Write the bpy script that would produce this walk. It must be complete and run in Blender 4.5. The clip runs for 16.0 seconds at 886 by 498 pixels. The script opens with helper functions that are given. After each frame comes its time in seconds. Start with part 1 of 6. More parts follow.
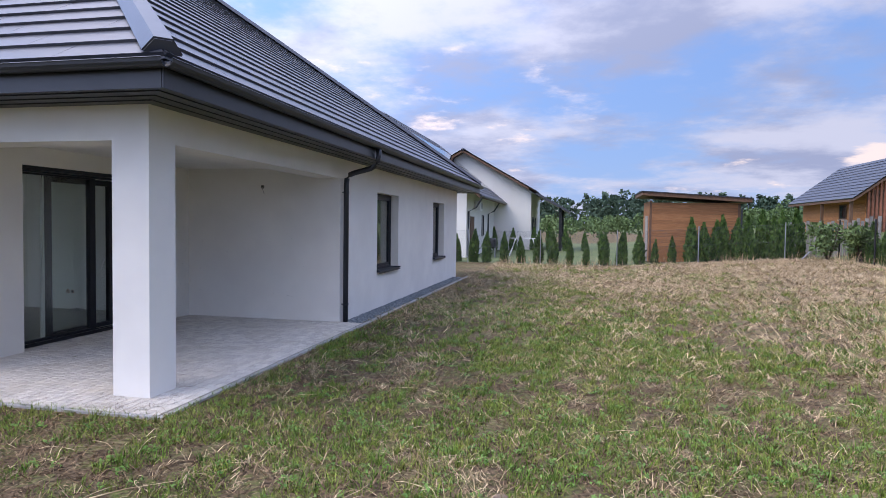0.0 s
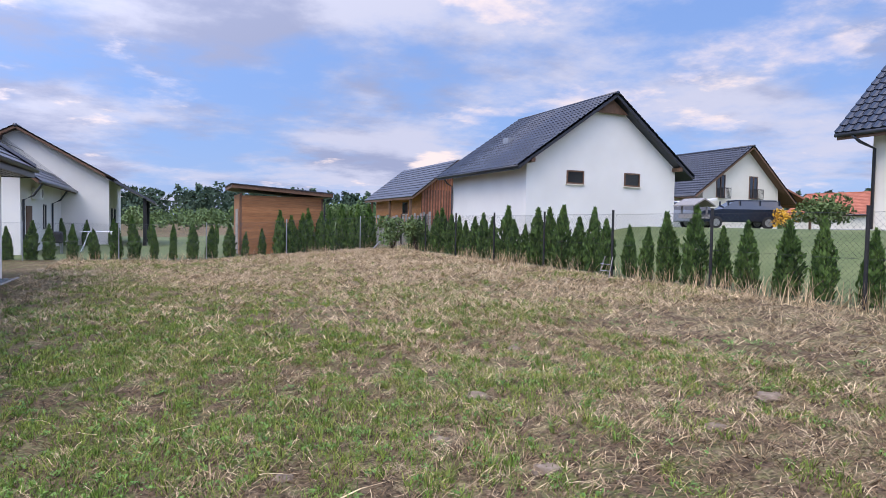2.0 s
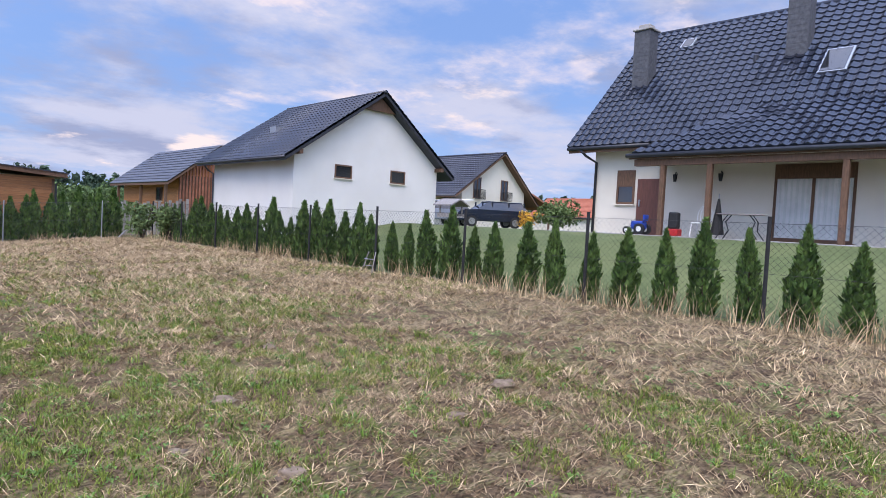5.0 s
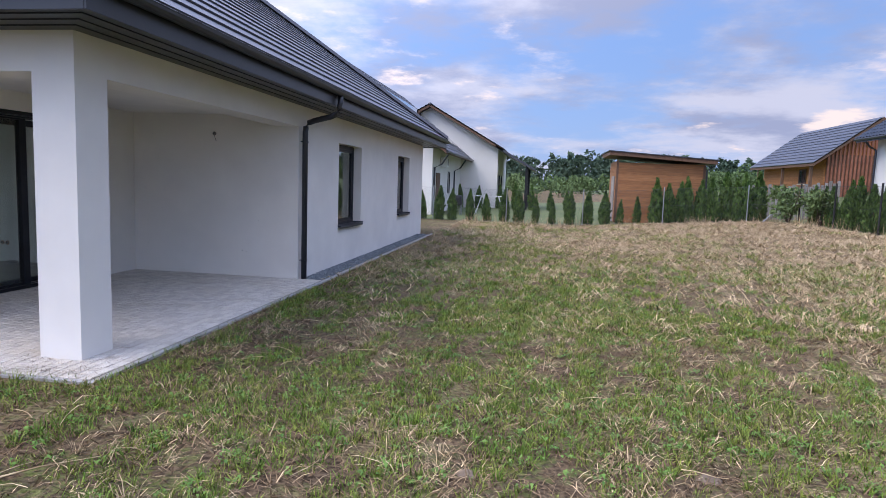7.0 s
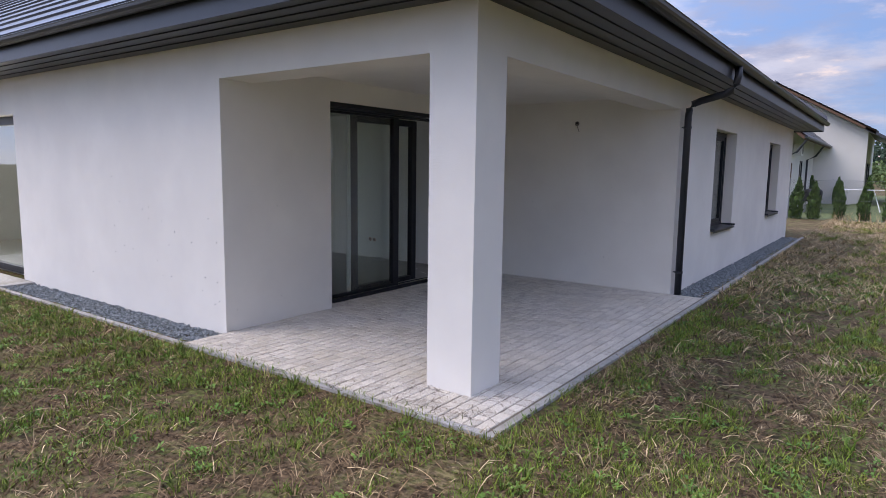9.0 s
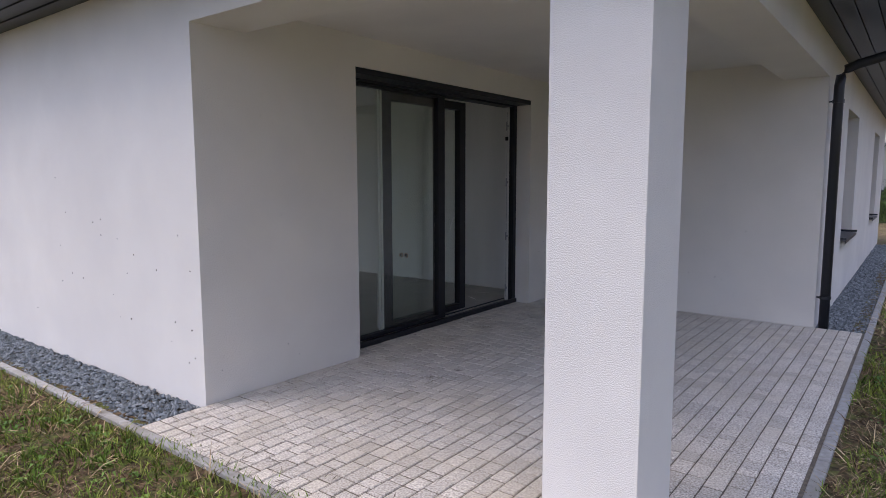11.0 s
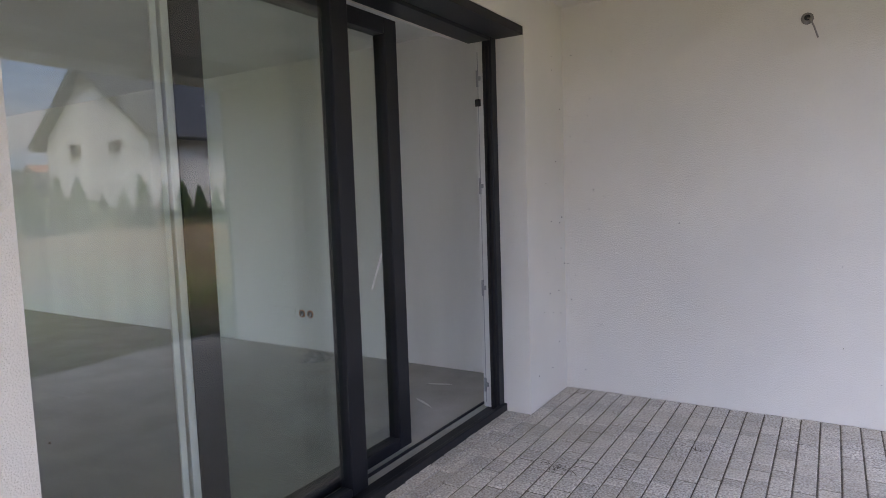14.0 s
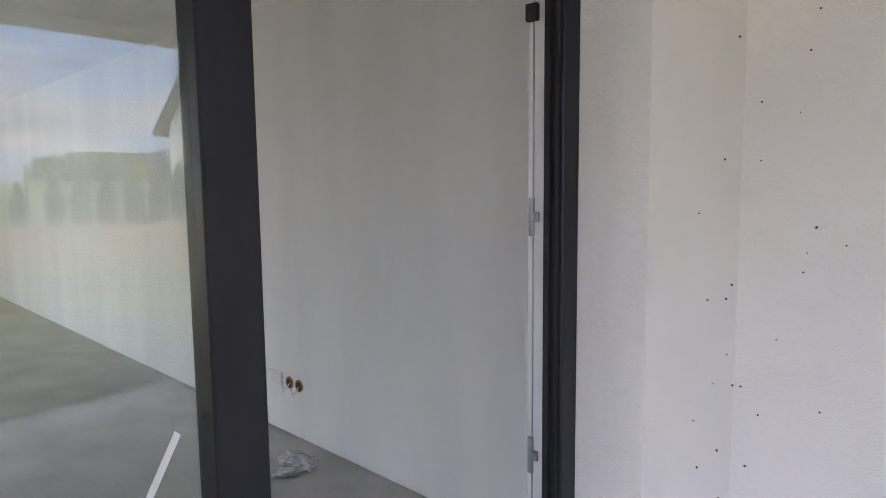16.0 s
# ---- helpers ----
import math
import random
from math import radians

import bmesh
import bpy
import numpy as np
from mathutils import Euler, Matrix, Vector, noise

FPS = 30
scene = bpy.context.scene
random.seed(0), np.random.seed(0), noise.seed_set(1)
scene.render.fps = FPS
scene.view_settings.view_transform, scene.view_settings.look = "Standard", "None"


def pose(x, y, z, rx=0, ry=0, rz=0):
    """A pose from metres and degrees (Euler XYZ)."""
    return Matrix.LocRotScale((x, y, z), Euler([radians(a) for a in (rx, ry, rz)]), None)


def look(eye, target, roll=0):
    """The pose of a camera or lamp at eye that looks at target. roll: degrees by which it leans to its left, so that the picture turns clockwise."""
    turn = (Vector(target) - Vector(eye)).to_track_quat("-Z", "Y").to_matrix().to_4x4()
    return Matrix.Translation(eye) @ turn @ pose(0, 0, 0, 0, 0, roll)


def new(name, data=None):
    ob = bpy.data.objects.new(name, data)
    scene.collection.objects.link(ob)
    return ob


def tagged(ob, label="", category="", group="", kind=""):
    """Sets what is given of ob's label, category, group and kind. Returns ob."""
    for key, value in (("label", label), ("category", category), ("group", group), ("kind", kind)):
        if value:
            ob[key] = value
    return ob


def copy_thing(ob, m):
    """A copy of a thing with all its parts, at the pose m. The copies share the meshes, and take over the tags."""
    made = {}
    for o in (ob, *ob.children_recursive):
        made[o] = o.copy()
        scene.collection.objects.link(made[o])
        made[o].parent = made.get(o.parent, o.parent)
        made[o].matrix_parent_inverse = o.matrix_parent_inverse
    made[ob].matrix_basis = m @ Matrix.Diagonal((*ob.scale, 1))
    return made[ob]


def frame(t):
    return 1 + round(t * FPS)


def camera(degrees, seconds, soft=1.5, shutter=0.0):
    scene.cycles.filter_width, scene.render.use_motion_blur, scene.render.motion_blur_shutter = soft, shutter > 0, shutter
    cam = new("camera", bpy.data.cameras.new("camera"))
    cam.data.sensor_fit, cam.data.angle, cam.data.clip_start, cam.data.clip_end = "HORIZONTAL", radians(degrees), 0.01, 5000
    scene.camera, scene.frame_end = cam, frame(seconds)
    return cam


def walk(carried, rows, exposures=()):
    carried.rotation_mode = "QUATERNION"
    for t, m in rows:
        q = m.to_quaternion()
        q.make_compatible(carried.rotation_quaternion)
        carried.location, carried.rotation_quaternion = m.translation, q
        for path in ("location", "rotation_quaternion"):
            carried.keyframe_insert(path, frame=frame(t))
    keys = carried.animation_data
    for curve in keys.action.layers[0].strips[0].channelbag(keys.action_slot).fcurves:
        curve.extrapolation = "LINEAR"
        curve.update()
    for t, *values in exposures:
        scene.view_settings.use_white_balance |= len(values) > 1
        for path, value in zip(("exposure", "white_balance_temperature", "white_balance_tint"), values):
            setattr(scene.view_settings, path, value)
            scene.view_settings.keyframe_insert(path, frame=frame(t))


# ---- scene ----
cam = camera(70.3, 16.0, soft=0.8)
PATH = [
    (0, (3.947, -5.23, 1.698), (3.532, -3.275, 1.619), 0.8),
    (0.5, (4.003, -5.234, 1.687), (3.915, -3.237, 1.609), 0.9),
    (1, (4.083, -5.232, 1.679), (4.289, -3.244, 1.604), 0.7),
    (1.5, (4.145, -5.238, 1.675), (4.632, -3.3, 1.598), 0.5),
    (2, (4.233, -5.237, 1.667), (5.031, -3.405, 1.588), 1.1),
    (2.5, (4.332, -5.266, 1.673), (5.429, -3.594, 1.603), 1.9),
    (3, (4.396, -5.284, 1.673), (5.733, -3.797, 1.613), 2.7),
    (3.2, (4.413, -5.296, 1.675), (5.81, -3.866, 1.619), 2.9),
    (5.3, (4.379, -5.217, 1.704), (5.771, -3.783, 1.624), 3.1),
    (5.5, (4.363, -5.195, 1.704), (5.668, -3.683, 1.615), 3.1),
    (6, (4.288, -5.048, 1.685), (5.26, -3.304, 1.564), 3.3),
    (6.5, (4.141, -4.939, 1.673), (4.511, -2.981, 1.508), 2.8),
    (6.9, (3.924, -4.801, 1.647), (3.742, -2.82, 1.445), 2.2),
    (7, (3.865, -4.787, 1.646), (3.565, -2.821, 1.435), 2.0),
    (7.5, (3.52, -4.557, 1.625), (2.743, -2.729, 1.395), 0.9),
    (8, (3.183, -4.293, 1.629), (2.173, -2.583, 1.392), 0.6),
    (8.5, (2.795, -3.994, 1.636), (1.666, -2.361, 1.388), 0.8),
    (9, (2.384, -3.684, 1.632), (1.226, -2.073, 1.38), 0.8),
    (9.5, (2.022, -3.332, 1.599), (0.834, -1.743, 1.351), 0.5),
    (9.7, (1.868, -3.192, 1.6), (0.67, -1.61, 1.355), 0.3),
    (11.8, (0.16, -1.539, 1.432), (-1.04, 0.047, 1.219), -0.6),
    (12, (0.017, -1.346, 1.442), (-1.183, 0.239, 1.226), -0.9),
    (12.5, (-0.342, -0.909, 1.465), (-1.549, 0.671, 1.248), -1.6),
    (13, (-0.66, -0.389, 1.451), (-1.876, 1.184, 1.241), -2.2),
    (13.5, (-0.961, 0.164, 1.429), (-2.133, 1.773, 1.234), -2.1),
    (14, (-1.299, 0.722, 1.406), (-2.349, 2.414, 1.226), -1.9),
    (14.5, (-1.47, 1.258, 1.451), (-2.521, 2.951, 1.273), -1.9),
    (15, (-1.671, 1.819, 1.482), (-2.752, 3.491, 1.299), -1.7),
    (15.5, (-1.942, 2.394, 1.489), (-3.113, 4.004, 1.3), -1.1),
    (16, (-2.222, 2.865, 1.525), (-3.589, 4.311, 1.316), -0.6),
]
EXPOSURES = [(0.0, 0.69, 7150, 15), (7.0, 0.69, 7150, 15), (9.7, 0.50, 7850, 16), (12.0, 0.86, 8000, 16), (13.0, 1.58, 8250, 17), (14.5, 2.25, 8400, 17), (16.0, 2.78, 8350, 18)]
walk(cam, [(t, look(e, g, r)) for t, e, g, r in PATH], EXPOSURES)

# ---- world and light ----
world = bpy.data.worlds.new("sky")
scene.world = world
world.use_nodes = True
wn, wl = world.node_tree.nodes, world.node_tree.links
wn.clear()


def wnode(kind, **props):
    n = wn.new(kind)
    for key, value in props.items():
        if key == "operation":
            n.operation = value
        elif key == "blend":
            n.data_type, n.blend_type = "RGBA", value
    return n


SUN_EL, SUN_AZ = radians(54), radians(238)
sky = wn.new("ShaderNodeTexSky")
sky.sky_type, sky.sun_disc = "NISHITA", False
sky.sun_elevation, sky.sun_rotation = SUN_EL, SUN_AZ
sky.air_density, sky.dust_density, sky.ozone_density = 1.0, 0.8, 1.6
coord = wn.new("ShaderNodeTexCoord")
sep = wn.new("ShaderNodeSeparateXYZ")
wl.new(coord.outputs["Generated"], sep.inputs[0])
zadd = wnode("ShaderNodeMath", operation="ADD")
zadd.inputs[1].default_value = 0.16
zmax = wnode("ShaderNodeMath", operation="MAXIMUM")
zmax.inputs[1].default_value = 0.0
wl.new(sep.outputs[2], zmax.inputs[0])
wl.new(zmax.outputs[0], zadd.inputs[0])
proj = wn.new("ShaderNodeVectorMath")
proj.operation = "DIVIDE"
comb = wn.new("ShaderNodeCombineXYZ")
for i in range(3):
    wl.new(zadd.outputs[0], comb.inputs[i])
wl.new(coord.outputs["Generated"], proj.inputs[0])
wl.new(comb.outputs[0], proj.inputs[1])


def sky_noise(scale, detail, rough, offset, lo, hi):
    shift = wn.new("ShaderNodeVectorMath")
    shift.operation = "ADD"
    shift.inputs[1].default_value = offset
    wl.new(proj.outputs[0], shift.inputs[0])
    n = wn.new("ShaderNodeTexNoise")
    n.inputs["Scale"].default_value, n.inputs["Detail"].default_value = scale, detail
    n.inputs["Roughness"].default_value = rough
    wl.new(shift.outputs[0], n.inputs["Vector"])
    r = wn.new("ShaderNodeMapRange")
    r.interpolation_type = "SMOOTHSTEP"
    r.inputs[1].default_value, r.inputs[2].default_value = lo, hi
    wl.new(n.outputs[0], r.inputs[0])
    return r.outputs[0]


def sky_mix(fac, a, b):
    m = wn.new("ShaderNodeMix")
    m.data_type = "RGBA"
    for src, slot in ((fac, 0), (a, 6), (b, 7)):
        if isinstance(src, (float, tuple)):
            m.inputs[slot].default_value = src
        else:
            wl.new(src, m.inputs[slot])
    return m.outputs[2]


cover = sky_noise(0.95, 9, 0.60, (3.1, 1.7, 0.4), 0.40, 0.60)
shade = sky_noise(1.3, 8, 0.58, (7.3, 2.2, 1.4), 0.42, 0.62)
bright = sky_noise(1.9, 8, 0.58, (1.3, 9.2, 4.4), 0.56, 0.66)
skyscale = wn.new("ShaderNodeVectorMath")
skyscale.operation = "SCALE"
skyscale.inputs["Scale"].default_value = 0.10
wl.new(sky.outputs[0], skyscale.inputs[0])
cloud = sky_mix(shade, (0.37, 0.42, 0.58, 1), (0.215, 0.265, 0.43, 1))
cloud = sky_mix(bright, cloud, (0.60, 0.555, 0.60, 1))
blue = sky_mix(0.75, skyscale.outputs[0], (0.125, 0.255, 0.60, 1))
allsky = sky_mix(cover, blue, cloud)
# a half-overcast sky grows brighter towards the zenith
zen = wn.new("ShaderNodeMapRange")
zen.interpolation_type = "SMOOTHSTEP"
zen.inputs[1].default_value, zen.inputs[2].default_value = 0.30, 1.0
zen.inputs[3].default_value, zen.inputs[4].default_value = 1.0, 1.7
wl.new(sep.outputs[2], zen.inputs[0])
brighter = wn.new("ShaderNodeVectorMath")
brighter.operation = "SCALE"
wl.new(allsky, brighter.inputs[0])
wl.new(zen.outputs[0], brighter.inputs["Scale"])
# thin cloud glows brighter the nearer it stands to the sun
toward = wn.new("ShaderNodeVectorMath")
toward.operation = "DOT_PRODUCT"
toward.inputs[1].default_value = (math.sin(SUN_AZ) * math.cos(SUN_EL), math.cos(SUN_AZ) * math.cos(SUN_EL), math.sin(SUN_EL))
wl.new(coord.outputs["Generated"], toward.inputs[0])
halo = wn.new("ShaderNodeMapRange")
halo.interpolation_type = "SMOOTHSTEP"
halo.inputs[1].default_value, halo.inputs[2].default_value = -0.35, 1.0
halo.inputs[3].default_value, halo.inputs[4].default_value = 1.0, 2.6
wl.new(toward.outputs["Value"], halo.inputs[0])
glow = wn.new("ShaderNodeVectorMath")
glow.operation = "SCALE"
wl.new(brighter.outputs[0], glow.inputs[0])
wl.new(halo.outputs[0], glow.inputs["Scale"])
allsky = glow.outputs[0]
bg = wn.new("ShaderNodeBackground")
bg.inputs[1].default_value = 1.0
out = wn.new("ShaderNodeOutputWorld")
wl.new(allsky, bg.inputs[0])
wl.new(bg.outputs[0], out.inputs[0])

sun_data = bpy.data.lights.new("sun", "SUN")
sun_data.energy, sun_data.angle, sun_data.color = 1.6, radians(40), (1.0, 0.93, 0.82)
sun = new("sun", sun_data)
sun_dir = Vector((math.sin(SUN_AZ) * math.cos(SUN_EL), math.cos(SUN_AZ) * math.cos(SUN_EL), math.sin(SUN_EL)))
sun.rotation_euler = sun_dir.to_track_quat("Z", "Y").to_euler()

# fill lamp added inside the wide terrace door to brighten the empty room
fill_lamp = bpy.data.lights.new("room_fill_lamp", "AREA")
fill_lamp.shape, fill_lamp.size, fill_lamp.size_y, fill_lamp.energy, fill_lamp.color = "RECTANGLE", 4.0, 2.0, 46.0, (0.93, 0.97, 1.0)
fill_lamp_ob = new("room_fill_lamp", fill_lamp)
fill_lamp_ob.matrix_world = pose(-9.74, 0.45, 1.15, -90, 0, 0)

# ---- materials ----


def material(name, c1, c2=None, scale=3.0, rough=0.8, metal=0.0, bump=0.0, bump_scale=60.0, c3=None, scale3=0.5, fac3=0.5,
             island=0.0, detail=6, spec=0.4, stretch=(1, 1, 1), bump_dist=0.01):
    m = bpy.data.materials.new(name)
    m.use_nodes = True
    nt, b = m.node_tree, m.node_tree.nodes["Principled BSDF"]
    b.inputs["Roughness"].default_value, b.inputs["Metallic"].default_value = rough, metal
    b.inputs["Specular IOR Level"].default_value = spec
    tc = nt.nodes.new("ShaderNodeTexCoord")
    geo = nt.nodes.new("ShaderNodeNewGeometry")
    mp = nt.nodes.new("ShaderNodeMapping")
    mp.inputs["Scale"].default_value = stretch
    nt.links.new(geo.outputs["Position"], mp.inputs[0])

    def nz(sc, dt, lo=0.35, hi=0.65):
        n = nt.nodes.new("ShaderNodeTexNoise")
        n.inputs["Scale"].default_value, n.inputs["Detail"].default_value = sc, dt
        nt.links.new(mp.outputs[0], n.inputs["Vector"])
        r = nt.nodes.new("ShaderNodeMapRange")
        r.inputs[1].default_value, r.inputs[2].default_value = lo, hi
        nt.links.new(n.outputs[0], r.inputs[0])
        return r.outputs[0]

    def mix(f, a, c):
        x = nt.nodes.new("ShaderNodeMix")
        x.data_type = "RGBA"
        for src, slot in ((f, 0), (a, 6), (c, 7)):
            if isinstance(src, tuple):
                x.inputs[slot].default_value = (*src, 1)
            elif isinstance(src, float):
                x.inputs[slot].default_value = src
            else:
                nt.links.new(src, x.inputs[slot])
        return x.outputs[2]

    col = mix(nz(scale, detail), c1, c2 or tuple(v * 0.85 for v in c1))
    if c3:
        f = nz(scale3, 4, 0.45, 0.62)
        mul = nt.nodes.new("ShaderNodeMath")
        mul.operation = "MULTIPLY"
        mul.inputs[1].default_value = fac3
        nt.links.new(f, mul.inputs[0])
        col = mix(mul.outputs[0], col, c3)
    if island:
        info = nt.nodes.new("ShaderNodeObjectInfo")
        add = nt.nodes.new("ShaderNodeMath")
        add.operation = "ADD"
        nt.links.new(geo.outputs["Random Per Island"], add.inputs[0])
        nt.links.new(info.outputs["Random"], add.inputs[1])
        fr = nt.nodes.new("ShaderNodeMath")
        fr.operation = "FRACT"
        nt.links.new(add.outputs[0], fr.inputs[0])
        hs = nt.nodes.new("ShaderNodeHueSaturation")
        mr = nt.nodes.new("ShaderNodeMapRange")
        mr.inputs[3].default_value, mr.inputs[4].default_value = 1 - island, 1 + island
        nt.links.new(fr.outputs[0], mr.inputs[0])
        nt.links.new(mr.outputs[0], hs.inputs["Value"])
        nt.links.new(col, hs.inputs["Color"])
        col = hs.outputs[0]
    nt.links.new(col, b.inputs["Base Color"])
    if bump:
        n = nt.nodes.new("ShaderNodeTexNoise")
        n.inputs["Scale"].default_value, n.inputs["Detail"].default_value = bump_scale, 4
        nt.links.new(mp.outputs[0], n.inputs["Vector"])
        bp = nt.nodes.new("ShaderNodeBump")
        bp.inputs["Strength"].default_value, bp.inputs["Distance"].default_value = bump, bump_dist
        nt.links.new(n.outputs[0], bp.inputs["Height"])
        nt.links.new(bp.outputs[0], b.inputs["Normal"])
    return m


STUCCO = material("white_stucco", (0.80, 0.765, 0.70), (0.76, 0.725, 0.665), 2.0, 0.9, bump=0.8, bump_scale=190,
                  c3=(0.66, 0.63, 0.58), scale3=0.6, fac3=0.30, spec=0.2, bump_dist=0.005)
PLASTER = material("grey_plaster", (0.80, 0.80, 0.775), (0.71, 0.71, 0.69), 1.0, 0.92, bump=0.15, bump_scale=30, stretch=(2.2, 2.2, 0.3), spec=0.2)
SCREED = material("concrete_screed", (0.50, 0.49, 0.47), (0.40, 0.39, 0.37), 3.0, 0.75, bump=0.2, bump_scale=40, c3=(0.42, 0.41, 0.39), scale3=2.0)
ANTHRACITE = material("anthracite_metal", (0.022, 0.024, 0.030), (0.028, 0.030, 0.037), 3.0, 0.38, 0.0, bump=0.04, bump_scale=40, spec=0.5)
ROOFMETAL = material("coated_steel_roof", (0.040, 0.042, 0.052), (0.060, 0.062, 0.074), 1.6, 0.36, 0.0, bump=0.12, bump_scale=8, island=0.12, spec=0.6)
FRAME = material("graphite_frame", (0.011, 0.012, 0.016), (0.015, 0.016, 0.021), 4.0, 0.42, bump=0.05, bump_scale=150, spec=0.3)
WHITEPVC = material("white_profile", (0.72, 0.72, 0.70), (0.66, 0.66, 0.64), 4.0, 0.35, spec=0.5)
RUBBER = material("black_gasket", (0.012, 0.012, 0.013), (0.02, 0.02, 0.02), 20.0, 0.7)
STEEL = material("galvanised_steel", (0.42, 0.43, 0.44), (0.33, 0.34, 0.35), 12.0, 0.4, 0.8)
PAVER = material("exposed_aggregate_paver", (0.74, 0.69, 0.61), (0.33, 0.29, 0.25), 95.0, 0.92, bump=0.8, bump_scale=160,
                 c3=(0.50, 0.44, 0.35), scale3=1.6, fac3=0.45, island=0.12, spec=0.2, bump_dist=0.004)
JOINT = material("joint_sand", (0.17, 0.14, 0.105), (0.10, 0.083, 0.065), 40.0, 0.95, bump=0.5, bump_scale=200)
KERB = material("kerb_concrete", (0.40, 0.39, 0.37), (0.30, 0.29, 0.27), 25.0, 0.92, bump=0.5, bump_scale=120, c3=(0.22, 0.20, 0.16), scale3=3.0, fac3=0.5)
GRAVEL = material("dark_gravel", (0.10, 0.118, 0.125), (0.22, 0.24, 0.25), 30.0, 0.85, island=0.5)
SOIL = material("dark_soil", (0.07, 0.055, 0.04), (0.12, 0.095, 0.07), 20.0, 0.95, bump=0.8, bump_scale=60)
STONE = material("dirt_clod", (0.25, 0.185, 0.13), (0.15, 0.11, 0.075), 14.0, 0.95, bump=0.8, bump_scale=60)
GREENBLADE = material("green_grass", (0.085, 0.165, 0.020), (0.22, 0.245, 0.05), 4.0, 0.7, island=0.75, spec=0.2)
YELLOWBLADE = material("yellow_green_grass", (0.19, 0.225, 0.045), (0.09, 0.17, 0.026), 3.0, 0.7, island=0.6, spec=0.2)
DRYBLADE = material("dry_grass", (0.54, 0.41, 0.245), (0.24, 0.165, 0.09), 5.0, 0.85, island=0.75, spec=0.15)
THATCH = material("dark_thatch", (0.105, 0.068, 0.038), (0.28, 0.19, 0.11), 6.0, 0.95, island=0.5, spec=0.1)
LEAFGREEN = material("weed_leaf", (0.07, 0.165, 0.026), (0.15, 0.24, 0.05), 3.0, 0.6, island=0.3, spec=0.25)
LAWN = material("mown_lawn", (0.10, 0.125, 0.04), (0.07, 0.095, 0.028), 6.0, 0.9, bump=0.8, bump_scale=40, c3=(0.15, 0.165, 0.06), scale3=0.5)
THUJA = material("thuja_spray", (0.11, 0.185, 0.045), (0.042, 0.090, 0.020), 5.0, 0.7, island=0.40, spec=0.2)
TREELEAF = material("broad_leaf", (0.115, 0.165, 0.060), (0.070, 0.115, 0.040), 0.08, 0.75, island=0.4, spec=0.2)
# far pines: needle green muted, with the distance haze put into the colour
HAZEDPINE = material("hazed_pine_needles", (0.045, 0.075, 0.048), (0.062, 0.095, 0.060), 0.06, 0.8, island=0.35, spec=0.15)
BARK = material("bark", (0.12, 0.085, 0.06), (0.07, 0.05, 0.035), 12.0, 0.95, bump=0.6, bump_scale=60)
LARCH = material("stained_wood_boards", (0.36, 0.165, 0.065), (0.26, 0.11, 0.042), 5.0, 0.7, stretch=(0.6, 0.6, 9), island=0.12, bump=0.2, bump_scale=20)
ORANGEWOOD = material("fresh_orange_wood", (0.50, 0.21, 0.075), (0.36, 0.145, 0.05), 4.0, 0.75, stretch=(1, 1, 6), island=0.15)
REDWOOD = material("reddish_batten", (0.34, 0.13, 0.075), (0.24, 0.09, 0.05), 4.0, 0.75, island=0.15)
DARKWOOD = material("brown_timber", (0.16, 0.085, 0.05), (0.10, 0.055, 0.032), 8.0, 0.7, stretch=(4, 4, 0.8), bump=0.2, bump_scale=30)
GREYWOOD = material("weathered_boards", (0.30, 0.28, 0.26), (0.20, 0.185, 0.17), 6.0, 0.9, stretch=(5, 5, 0.8), island=0.2)
CLAYROOF = material("glazed_roof_tile", (0.012, 0.015, 0.024), (0.022, 0.026, 0.038), 2.0, 0.20, spec=0.35, island=0.15)
CREAM = material("cream_render", (0.70, 0.655, 0.55), (0.66, 0.61, 0.51), 0.8, 0.9, bump=0.2, bump_scale=80, c3=(0.60, 0.55, 0.45), scale3=0.4, fac3=0.25)
WHITEWALL = material("white_render", (0.74, 0.72, 0.67), (0.69, 0.67, 0.62), 0.6, 0.9, bump=0.2, bump_scale=80, c3=(0.62, 0.59, 0.54), scale3=0.3, fac3=0.25)
BRICKGREY = material("grey_chimney_brick", (0.10, 0.105, 0.115), (0.065, 0.068, 0.075), 9.0, 0.85, bump=0.3, bump_scale=30)
DOORBROWN = material("brown_door_panel", (0.155, 0.06, 0.04), (0.12, 0.045, 0.03), 5.0, 0.45, stretch=(4, 4, 0.6))
CARPAINT = material("dark_blue_car_paint", (0.012, 0.020, 0.038), (0.014, 0.022, 0.042), 2.0, 0.18, 0.3, spec=0.7)
CARLIGHT = material("silver_car_paint", (0.42, 0.46, 0.52), (0.38, 0.42, 0.48), 2.0, 0.22, 0.4, spec=0.6)
BLUEPLASTIC = material("blue_plastic", (0.012, 0.05, 0.30), (0.014, 0.055, 0.33), 3.0, 0.35)
REDPLASTIC = material("red_plastic", (0.45, 0.02, 0.02), (0.40, 0.02, 0.02), 3.0, 0.35)
WHITEPLASTIC = material("white_plastic", (0.75, 0.75, 0.73), (0.68, 0.68, 0.66), 3.0, 0.4)
CURTAIN = material("white_net_curtain", (0.72, 0.72, 0.70), (0.60, 0.60, 0.58), 2.0, 0.9)
REDTILE = material("red_roof_tile", (0.40, 0.13, 0.07), (0.30, 0.09, 0.05), 2.0, 0.8)
FLOWER = material("yellow_bloom", (0.75, 0.45, 0.03), (0.65, 0.30, 0.03), 3.0, 0.8, island=0.2)
ORANGEBOX = material("orange_socket_box", (0.55, 0.20, 0.05), (0.42, 0.15, 0.04), 8.0, 0.5)
